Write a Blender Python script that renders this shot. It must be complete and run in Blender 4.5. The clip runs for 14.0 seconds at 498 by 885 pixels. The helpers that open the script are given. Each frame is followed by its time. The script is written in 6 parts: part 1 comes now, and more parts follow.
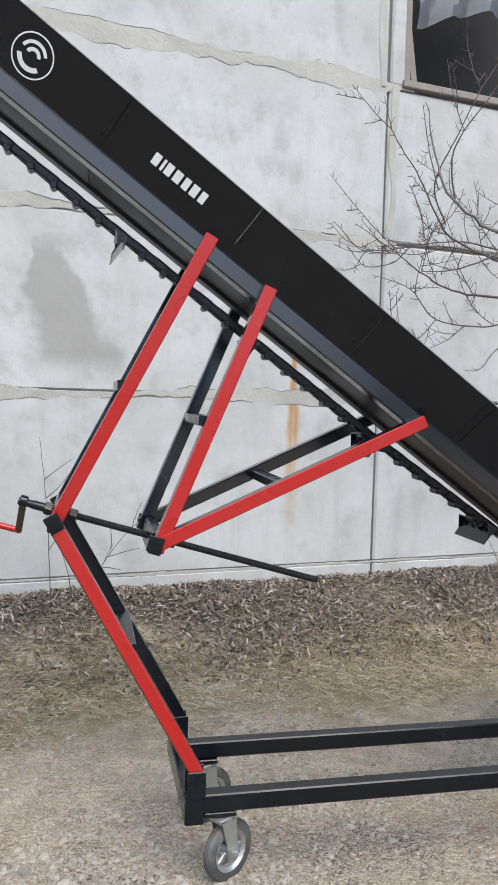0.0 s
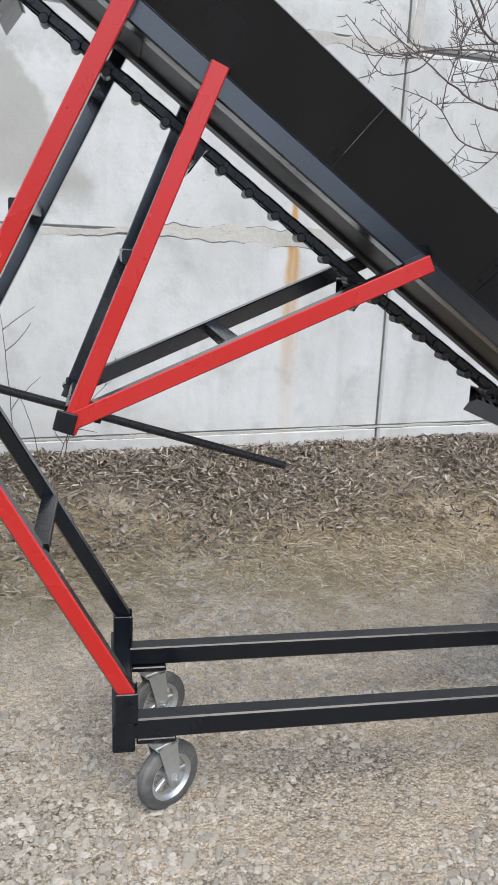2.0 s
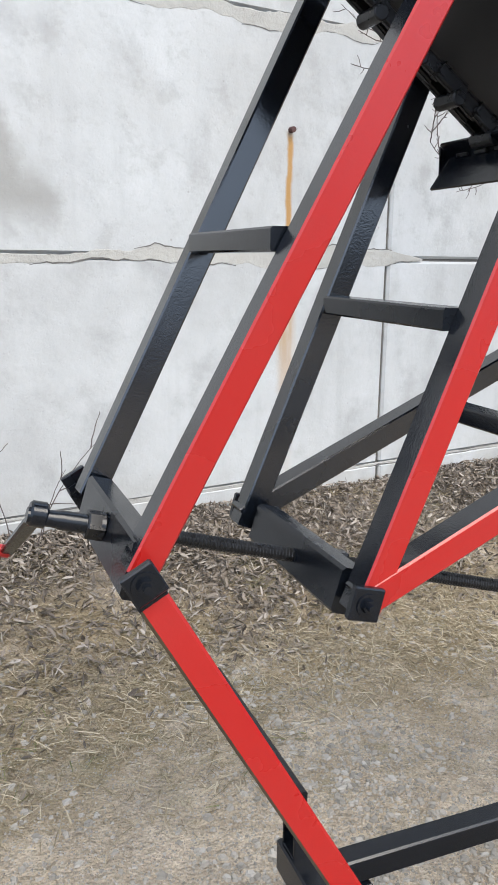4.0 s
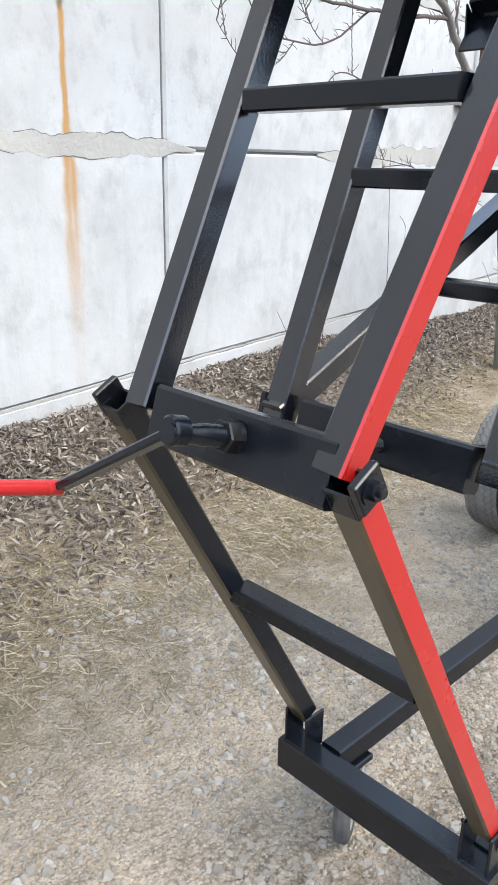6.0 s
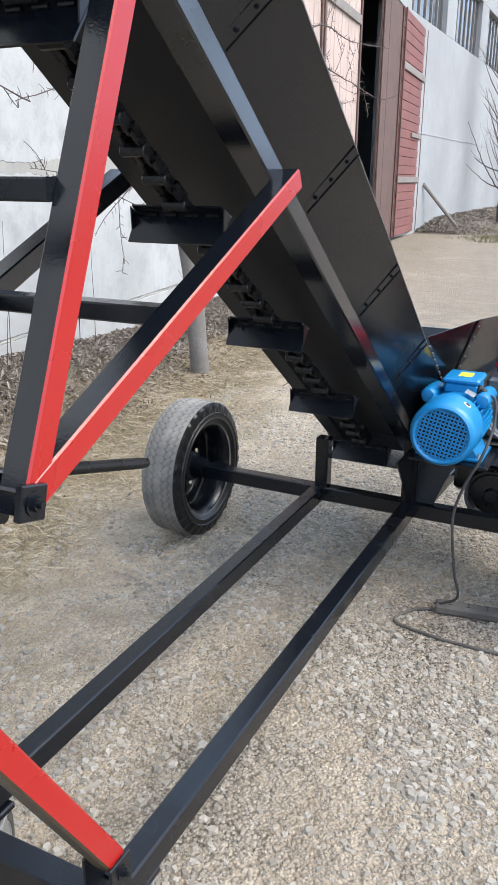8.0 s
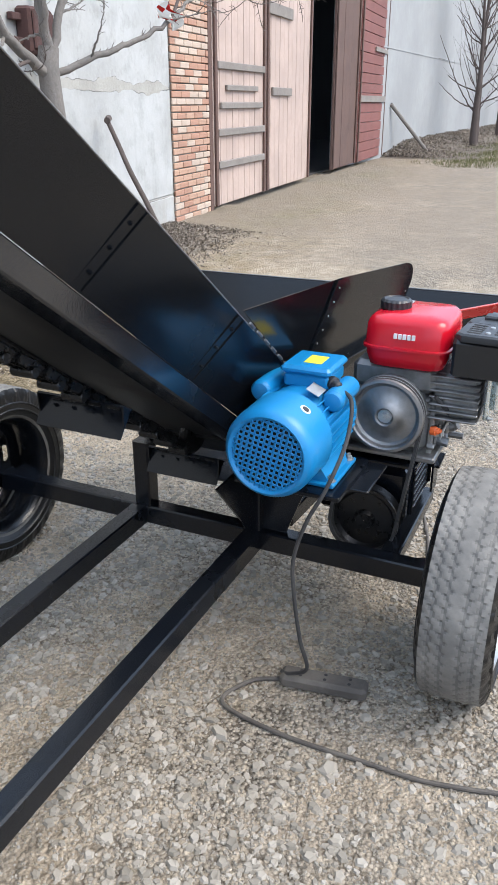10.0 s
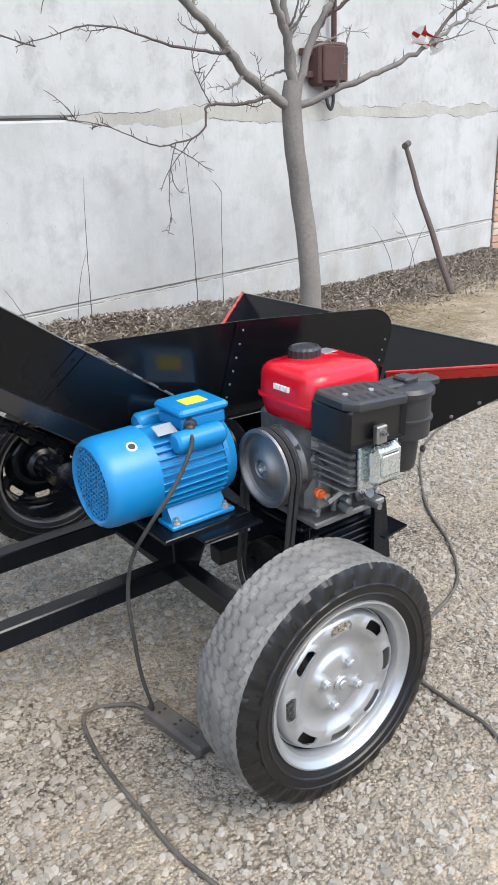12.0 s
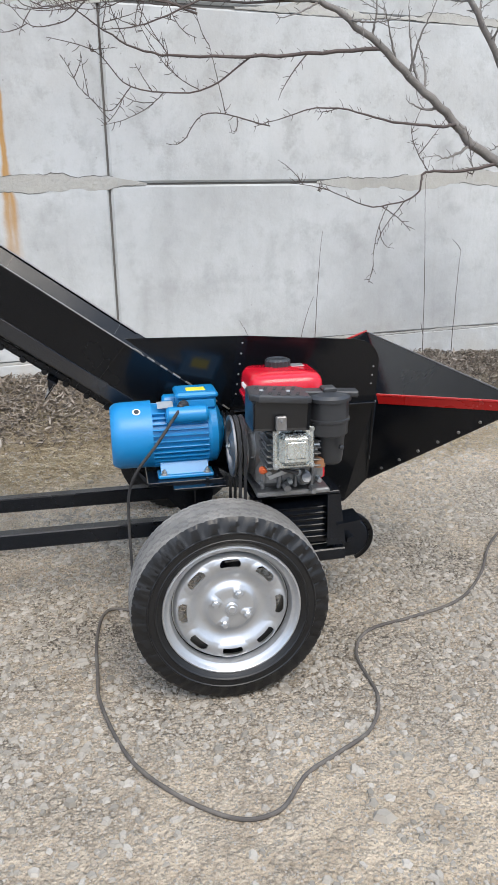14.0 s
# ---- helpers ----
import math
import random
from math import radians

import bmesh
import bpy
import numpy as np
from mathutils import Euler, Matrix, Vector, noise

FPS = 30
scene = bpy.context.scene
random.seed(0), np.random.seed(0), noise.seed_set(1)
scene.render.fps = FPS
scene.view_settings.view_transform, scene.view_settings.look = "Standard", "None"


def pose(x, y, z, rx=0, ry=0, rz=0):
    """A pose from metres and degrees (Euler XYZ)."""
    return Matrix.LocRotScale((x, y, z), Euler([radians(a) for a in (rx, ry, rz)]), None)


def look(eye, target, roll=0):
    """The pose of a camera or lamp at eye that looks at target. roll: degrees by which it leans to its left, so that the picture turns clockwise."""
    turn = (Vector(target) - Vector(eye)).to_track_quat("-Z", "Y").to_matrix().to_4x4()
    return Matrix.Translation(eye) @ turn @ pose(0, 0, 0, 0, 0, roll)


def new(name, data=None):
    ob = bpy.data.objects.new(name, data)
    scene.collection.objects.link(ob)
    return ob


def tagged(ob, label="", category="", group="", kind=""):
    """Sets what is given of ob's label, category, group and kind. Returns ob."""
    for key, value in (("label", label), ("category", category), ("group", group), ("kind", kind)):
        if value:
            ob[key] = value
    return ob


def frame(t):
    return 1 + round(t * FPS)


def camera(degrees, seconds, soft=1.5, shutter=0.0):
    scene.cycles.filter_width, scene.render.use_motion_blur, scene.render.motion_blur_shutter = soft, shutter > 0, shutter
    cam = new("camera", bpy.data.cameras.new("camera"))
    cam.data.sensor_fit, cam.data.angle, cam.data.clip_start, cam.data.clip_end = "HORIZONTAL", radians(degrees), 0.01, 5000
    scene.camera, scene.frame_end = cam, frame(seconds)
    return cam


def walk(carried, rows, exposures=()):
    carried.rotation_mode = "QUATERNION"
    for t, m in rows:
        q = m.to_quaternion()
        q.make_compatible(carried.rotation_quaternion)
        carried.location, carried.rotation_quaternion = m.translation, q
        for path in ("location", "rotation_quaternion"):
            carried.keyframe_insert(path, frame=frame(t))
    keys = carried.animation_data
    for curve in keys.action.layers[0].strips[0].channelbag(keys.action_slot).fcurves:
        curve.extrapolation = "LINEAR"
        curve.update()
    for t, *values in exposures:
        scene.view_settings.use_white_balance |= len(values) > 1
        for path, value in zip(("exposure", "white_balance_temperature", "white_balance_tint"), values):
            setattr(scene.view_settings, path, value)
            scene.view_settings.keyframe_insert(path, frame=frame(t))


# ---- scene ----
cam = camera(35.1, 14.0)
PATH = [
    (0, (0.736, 0.379, 1.483), (1.146, 2.334, 1.374), 1.6),
    (0.5, (0.887, 0.567, 1.479), (1.323, 2.507, 1.266), 1.8),
    (1, (1.085, 0.683, 1.467), (1.502, 2.605, 1.106), 2.7),
    (1.5, (1.14, 0.757, 1.456), (1.531, 2.667, 1.01), 3.0),
    (2, (1.03, 0.896, 1.451), (1.388, 2.803, 0.968), 2.5),
    (2.5, (0.849, 1.141, 1.448), (1.202, 3.056, 0.992), 1.3),
    (3, (0.763, 1.422, 1.459), (1.177, 3.332, 1.034), 0.9),
    (3.5, (0.678, 1.634, 1.466), (1.232, 3.519, 1.094), 0.9),
    (4, (0.453, 1.808, 1.490), (1.165, 3.616, 1.040), 0.6),
    (4.2, (0.370, 1.873, 1.494), (1.142, 3.650, 1.014), 0.6),
    (6.3, (0.035, 2.207, 1.431), (1.444, 3.458, 0.761), 1.1),
    (6.5, (0.038, 2.185, 1.441), (1.505, 3.371, 0.778), 1.3),
    (7, (0.068, 2.15, 1.462), (1.651, 3.196, 0.829), 1.4),
    (7.5, (0.139, 2.101, 1.448), (1.793, 3.037, 0.825), 0.9),
    (8, (0.271, 2.007, 1.431), (1.971, 2.848, 0.795), 0.3),
    (8.5, (0.448, 1.979, 1.417), (2.179, 2.711, 0.733), 0.4),
    (9, (0.685, 2.009, 1.374), (2.429, 2.656, 0.637), 0.4),
    (9.2, (0.787, 2.012, 1.374), (2.528, 2.646, 0.62), 0.4),
    (11.3, (1.873, 1.385, 1.348), (3.147, 2.7, 0.542), -1.2),
    (11.5, (1.93, 1.29, 1.366), (3.12, 2.692, 0.58), -1.3),
    (12, (2.009, 1.009, 1.382), (3.097, 2.518, 0.649), -2.3),
    (12.5, (2.096, 0.697, 1.39), (3.003, 2.347, 0.716), -3.0),
    (13, (2.325, 0.479, 1.388), (3.058, 2.237, 0.78), -2.7),
    (13.5, (2.503, 0.291, 1.392), (3.067, 2.116, 0.799), -2.1),
    (14, (2.662, 0.066, 1.369), (2.998, 1.949, 0.786), -1.1),
]
walk(cam, [(t, look(eye, target, roll)) for t, eye, target, roll in PATH],
     [(0.0, 0.97, 6480, 10), (2.0, 1.12, 6480, 10), (3.0, 1.2, 6480, 10), (4.2, 1.25, 6480, 10), (6.4, 1.53, 6350, 10), (7.5, 1.48, 6350, 10), (8.5, 1.30, 6350, 10),
      (9.2, 1.27, 6350, 10), (11.4, 1.27, 6480, 10), (12.5, 1.16, 6480, 10), (14.0, 1.02, 6480, 10)])

# ---------------------------------------------------------------- light
world = bpy.data.worlds.new("overcast_sky")
scene.world = world
world.use_nodes = True
_n, _l = world.node_tree.nodes, world.node_tree.links
_sky = _n.new("ShaderNodeTexSky")
_sky.sky_type = "NISHITA"
_sky.sun_disc = False
_sky.sun_elevation, _sky.sun_rotation = radians(52), radians(200)
_sky.air_density, _sky.dust_density, _sky.ozone_density = 1.0, 6.0, 0.6
_mix = _n.new("ShaderNodeMix")
_mix.data_type = "RGBA"
_mix.inputs["Factor"].default_value = 0.72
_mix.inputs["B"].default_value = (5.8, 7.4, 9.9, 1)
_l.new(_sky.outputs[0], _mix.inputs["A"])
_l.new(_mix.outputs["Result"], _n["Background"].inputs["Color"])
_n["Background"].inputs["Strength"].default_value = 0.115
sun = new("sun", bpy.data.lights.new("sun", "SUN"))
sun.data.energy, sun.data.angle, sun.data.color = 1.45, radians(35), (1.0, 0.91, 0.78)
sun.matrix_world = look((0, 0, 0), (-0.21 * 1, 0.58, -0.79))


# ---------------------------------------------------------------- materials
class Nodes:
    """A short way to write node trees."""

    def __init__(self, name, rough=0.6, metal=0.0, color=(0.5, 0.5, 0.5)):
        self.mat = bpy.data.materials.new(name)
        self.mat.use_nodes = True
        self.t = self.mat.node_tree
        self.bsdf = self.t.nodes["Principled BSDF"]
        self.bsdf.inputs["Roughness"].default_value = rough
        self.bsdf.inputs["Metallic"].default_value = metal
        self.bsdf.inputs["Base Color"].default_value = (*color, 1)

    def put(self, socket, value):
        if isinstance(value, bpy.types.NodeSocket):
            self.t.links.new(value, socket)
        elif isinstance(value, tuple) and len(value) == 3 and socket.type == "RGBA":
            socket.default_value = (*value, 1)
        else:
            socket.default_value = value

    def where(self):
        return self.t.nodes.new("ShaderNodeNewGeometry").outputs["Position"]

    def local(self):
        return self.t.nodes.new("ShaderNodeTexCoord").outputs["Object"]

    def random(self):
        return self.t.nodes.new("ShaderNodeObjectInfo").outputs["Random"]

    def island(self):
        return self.t.nodes.new("ShaderNodeNewGeometry").outputs["Random Per Island"]

    def scaled(self, vec, s):
        n = self.t.nodes.new("ShaderNodeMapping")
        self.put(n.inputs["Vector"], vec)
        n.inputs["Scale"].default_value = s
        return n.outputs[0]

    def noise(self, vec, scale, detail=4.0, rough=0.55):
        n = self.t.nodes.new("ShaderNodeTexNoise")
        self.put(n.inputs["Vector"], vec)
        n.inputs["Scale"].default_value, n.inputs["Detail"].default_value, n.inputs["Roughness"].default_value = scale, detail, rough
        return n.outputs["Fac"]

    def voronoi(self, vec, scale, feature="F1", out="Distance"):
        n = self.t.nodes.new("ShaderNodeTexVoronoi")
        n.feature = feature
        self.put(n.inputs["Vector"], vec)
        n.inputs["Scale"].default_value = scale
        return n.outputs[out]

    def math(self, op, a, b=0.0, c=0.0):
        n = self.t.nodes.new("ShaderNodeMath")
        n.operation = op
        for i, v in enumerate((a, b, c)):
            self.put(n.inputs[i], v)
        return n.outputs[0]

    def span(self, v, lo, hi, a=0.0, b=1.0):
        n = self.t.nodes.new("ShaderNodeMapRange")
        n.interpolation_type = "SMOOTHSTEP"
        self.put(n.inputs["Value"], v)
        for i, w in zip(("From Min", "From Max", "To Min", "To Max"), (lo, hi, a, b)):
            n.inputs[i].default_value = w
        return n.outputs["Result"]

    def mix(self, f, a, b, kind="MIX"):
        n = self.t.nodes.new("ShaderNodeMix")
        n.data_type, n.blend_type = "RGBA", kind
        self.put(n.inputs["Factor"], f)
        self.put(n.inputs["A"], a)
        self.put(n.inputs["B"], b)
        return n.outputs["Result"]

    def split(self, vec):
        n = self.t.nodes.new("ShaderNodeSeparateXYZ")
        self.put(n.inputs[0], vec)
        return n.outputs

    def color(self, v):
        self.put(self.bsdf.inputs["Base Color"], v)
        return self

    def rough(self, v):
        self.put(self.bsdf.inputs["Roughness"], v)
        return self

    def bump(self, height, strength=0.3, distance=0.01):
        n = self.t.nodes.new("ShaderNodeBump")
        n.inputs["Strength"].default_value, n.inputs["Distance"].default_value = strength, distance
        self.put(n.inputs["Height"], height)
        self.put(self.bsdf.inputs["Normal"], n.outputs[0])
        return self


def paint(name, color, dusty, rough=0.3, dirt=0.25, spec=0.5):
    """Sprayed paint: slight orange peel, dust and rubbed spots."""
    m = Nodes(name, rough)
    m.bsdf.inputs["Specular IOR Level"].default_value = spec
    p = m.where()
    big = m.span(m.noise(p, 3.5, 5), 0.45, 0.8)
    fine = m.span(m.noise(p, 55, 3), 0.5, 0.8)
    m.color(m.mix(m.math("MULTIPLY", m.math("ADD", m.math("MULTIPLY", fine, 0.35), big), dirt), color, dusty))
    m.rough(m.math("ADD", m.math("MULTIPLY", big, 0.22), rough))
    m.bump(m.math("ADD", m.noise(p, 260, 2), m.math("MULTIPLY", m.noise(p, 14, 3), 0.8)), 0.10, 0.002)
    return m.mat


BLACK = paint("black_paint", (0.0040, 0.0054, 0.0082), (0.015, 0.017, 0.0195), 0.19, 0.2, 0.38)
BLACK_GLOSS = paint("fresh_black_gloss", (0.0040, 0.0056, 0.0088), (0.012, 0.014, 0.017), 0.12, 0.15, 0.9)
BLACK_SHEET = paint("black_sheet_paint", (0.0052, 0.0060, 0.0076), (0.013, 0.0134, 0.0142), 0.15, 0.25, 0.34)
UNDER = paint("dull_black_paint", (0.017, 0.0175, 0.019), (0.032, 0.031, 0.030), 0.42, 0.35, 0.22)
RED = paint("red_paint", (0.355, 0.012, 0.010), (0.325, 0.025, 0.019), 0.24, 0.22, 0.5)
TANK_RED = paint("tank_red", (0.50, 0.006, 0.018), (0.45, 0.03, 0.035), 0.16, 0.05)
BLUE = paint("motor_blue", (0.006, 0.185, 0.43), (0.03, 0.215, 0.42), 0.32, 0.15)
DARK = paint("dark_plastic", (0.020, 0.021, 0.023), (0.05, 0.05, 0.05), 0.38, 0.3)
GUARD_BLACK = paint("guard_black", (0.007, 0.0072, 0.008), (0.03, 0.03, 0.03), 0.28, 0.2)
OLIVE = paint("bare_tube", (0.045, 0.034, 0.018), (0.13, 0.092, 0.042), 0.28, 0.6)
YELLOW = paint("label_yellow", (0.75, 0.62, 0.05), (0.6, 0.5, 0.1), 0.5, 0.2)
WHITE = paint("decal_white", (0.72, 0.72, 0.70), (0.5, 0.5, 0.48), 0.5, 0.25)
ORANGE = paint("oil_plug_orange", (0.75, 0.13, 0.03), (0.5, 0.15, 0.05), 0.4, 0.2)


def metal(name, color, rough=0.35, grain=0.15, metallic=1.0, relief=0.12):
    m = Nodes(name, rough, metallic)
    p = m.where()
    f = m.noise(p, 25, 5)
    m.color(m.mix(m.math("MULTIPLY", f, grain * 2), color, tuple(c * 0.35 for c in color)))
    m.rough(m.span(m.noise(p, 60, 4), 0.3, 0.8, rough - 0.08, rough + 0.18))
    m.bump(m.noise(p, 180, 3), relief, 0.002)
    return m.mat


STEEL = metal("worn_steel", (0.36, 0.35, 0.34), 0.50, 0.3)
ZINC = metal("zinc_plate", (0.50, 0.51, 0.50), 0.42, 0.2, 0.8)
CHROME = metal("bright_pressed_steel", (0.66, 0.71, 0.71), 0.24, 0.10, 0.85, 0.02)
RIM = paint("silver_rim_paint", (0.46, 0.47, 0.48), (0.27, 0.27, 0.262), 0.33, 0.55)
RIM.node_tree.nodes["Principled BSDF"].inputs["Metallic"].default_value = 0.72
ALLOY = metal("cast_alloy", (0.36, 0.355, 0.345), 0.42, 0.6, 0.65)
GREASE = metal("greased_chain", (0.020, 0.020, 0.021), 0.33, 0.3, 0.5)


def rubber(name, color, dust, amount):
    m = Nodes(name, 0.75)
    p = m.where()
    f = m.span(m.noise(p, 9, 6, 0.65), 0.35, 0.75)
    m.color(m.mix(m.math("MULTIPLY", f, amount), color, dust))
    m.bump(m.noise(p, 320, 3), 0.25, 0.002)
    return m.mat


TREAD = rubber("dusty_tread_rubber", (0.135, 0.129, 0.119), (0.245, 0.232, 0.208), 0.95)
SIDEWALL = rubber("black_sidewall_rubber", (0.0055, 0.0055, 0.006), (0.018, 0.0178, 0.0172), 0.3)
SIDEWALL.node_tree.nodes["Principled BSDF"].inputs["Roughness"].default_value = 0.36
SIDEWALL.node_tree.nodes["Principled BSDF"].inputs["Specular IOR Level"].default_value = 0.45
GROOVE = rubber("groove_rubber", (0.10, 0.096, 0.089), (0.195, 0.184, 0.166), 0.9)
CASTER_RUBBER = rubber("dusty_caster_rubber", (0.045, 0.045, 0.045), (0.16, 0.155, 0.145), 0.8)
CABLE = rubber("dusty_cable_rubber", (0.022, 0.022, 0.023), (0.12, 0.11, 0.10), 0.35)
CABLE_GREY = rubber("grey_cable_rubber", (0.062, 0.054, 0.047), (0.15, 0.132, 0.112), 0.75)

WALL_AT = (2.75, 5.615)
WALL_TURN = 9.5


def concrete():
    m = Nodes("whitewashed_concrete", 0.9)
    p = m.where()
    turn = m.t.nodes.new("ShaderNodeMapping")
    turn.vector_type = "TEXTURE"
    turn.inputs["Location"].default_value = (*WALL_AT, 0)
    turn.inputs["Rotation"].default_value = (0, 0, radians(WALL_TURN))
    m.put(turn.inputs["Vector"], p)
    w = turn.outputs[0]
    sx, _, sz = m.split(w)
    cloud = m.span(m.noise(w, 0.9, 7, 0.62), 0.36, 0.70)
    blotch = m.span(m.noise(w, 3.2, 7, 0.66), 0.48, 0.70)
    fine = m.noise(w, 38, 6, 0.7)
    streak = m.span(m.noise(m.scaled(w, (9, 9, 0.8)), 1.0, 5), 0.52, 0.75)
    c = m.mix(cloud, (0.485, 0.495, 0.488), (0.36, 0.363, 0.352))
    c = m.mix(m.math("MULTIPLY", blotch, 0.6), c, (0.29, 0.292, 0.285))
    c = m.mix(m.math("MULTIPLY", streak, 0.28), c, (0.31, 0.308, 0.297))
    # the upper rows are rougher and barer
    bare = m.math("MULTIPLY", m.span(sz, 1.45, 2.1), m.span(m.noise(w, 1.7, 6, 0.7), 0.42, 0.6))
    c = m.mix(m.math("MULTIPLY", bare, 0.35), c, (0.42, 0.415, 0.395))
    mott = m.span(m.noise(w, 6.5, 6, 0.72), 0.50, 0.66)
    c = m.mix(m.math("MULTIPLY", mott, m.span(sz, 1.2, 1.8, 0.12, 0.38)), c, (0.27, 0.265, 0.245))
    # a damp grey stain
    wob = m.math("MULTIPLY", m.math("SUBTRACT", m.noise(w, 3.0, 4), 0.5), 0.5)
    axis = m.math("ADD", m.math("MULTIPLY", m.math("SUBTRACT", sz, 2.36), -0.30), -2.30)
    off = m.math("ABSOLUTE", m.math("SUBTRACT", m.math("ADD", sx, wob), axis))
    width = m.span(sz, 1.6, 2.4, 0.34, 0.10)
    stain = m.math("MULTIPLY", m.span(m.math("DIVIDE", off, width), 0.55, 1.05, 1, 0), m.math("MULTIPLY", m.span(sz, 1.58, 1.75), m.span(sz, 2.30, 2.45, 1, 0)))
    c = m.mix(m.math("MULTIPLY", stain, 0.8), c, (0.255, 0.25, 0.228))
    # a rust run
    rw = m.math("MULTIPLY", m.math("SUBTRACT", m.noise(w, 7.0, 3), 0.5), 0.05)
    rx = m.math("ABSOLUTE", m.math("ADD", m.math("SUBTRACT", sx, -0.65), rw))
    rwide = m.span(sz, 1.20, 1.75, 0.066, 0.022)
    rust = m.math("MULTIPLY", m.span(m.math("DIVIDE", rx, rwide), 0.3, 1.1, 1, 0), m.math("MULTIPLY", m.span(sz, 2.06, 2.11, 1, 0), m.span(sz, 0.45, 1.55, 0.12, 0.95)))
    rust = m.math("MULTIPLY", rust, m.span(m.noise(m.scaled(w, (22, 22, 3)), 1.0, 4), 0.25, 0.6, 0.45, 1))
    c = m.mix(rust, c, (0.36, 0.185, 0.035))
    # dust splashed up from the ground
    low = m.math("MULTIPLY", m.span(sz, 0.2, 0.62, 1, 0), m.span(m.noise(w, 4, 5), 0.35, 0.65))
    c = m.mix(m.math("MULTIPLY", low, 0.45), c, (0.36, 0.33, 0.28))
    c = m.mix(m.span(m.voronoi(w, 7.0), 0.02, 0.05, 0.5, 0), c, (0.22, 0.21, 0.19))
    m.color(m.mix(m.math("MULTIPLY", fine, 0.35), c, m.mix(0.5, c, (0.28, 0.275, 0.26))))
    h = m.math("ADD", m.math("MULTIPLY", m.noise(w, 2.6, 5, 0.6), 1.8), m.math("MULTIPLY", fine, 0.22))
    h = m.math("ADD", h, m.math("MULTIPLY", m.span(m.voronoi(w, 34.0), 0.05, 0.22), 0.08))
    m.bump(h, 0.4, 0.02)
    return m.mat


CONCRETE = concrete()


def mineral(name, a, b, scale=20.0, rough=0.92, bump=0.6):
    m = Nodes(name, rough)
    p = m.where()
    f = m.noise(p, scale, 6, 0.65)
    g = m.span(m.noise(p, scale * 0.12, 4), 0.35, 0.7)
    m.color(m.mix(g, m.mix(f, a, b), m.mix(f, b, tuple(x * 0.75 for x in a))))
    m.bump(f, bump, 0.015)
    return m.mat


MORTAR = mineral("smeared_mortar", (0.425, 0.415, 0.38), (0.35, 0.34, 0.305), 24)
YARD = mineral("yard_wall_render", (0.24, 0.23, 0.215), (0.17, 0.16, 0.15), 6)
JOINT_DARK = mineral("open_joint", (0.17, 0.16, 0.145), (0.10, 0.094, 0.085), 20)
BARK = mineral("grey_bark", (0.27, 0.25, 0.23), (0.095, 0.084, 0.074), 45)
TWIG = mineral("dark_twig", (0.115, 0.09, 0.078), (0.07, 0.055, 0.05), 50)


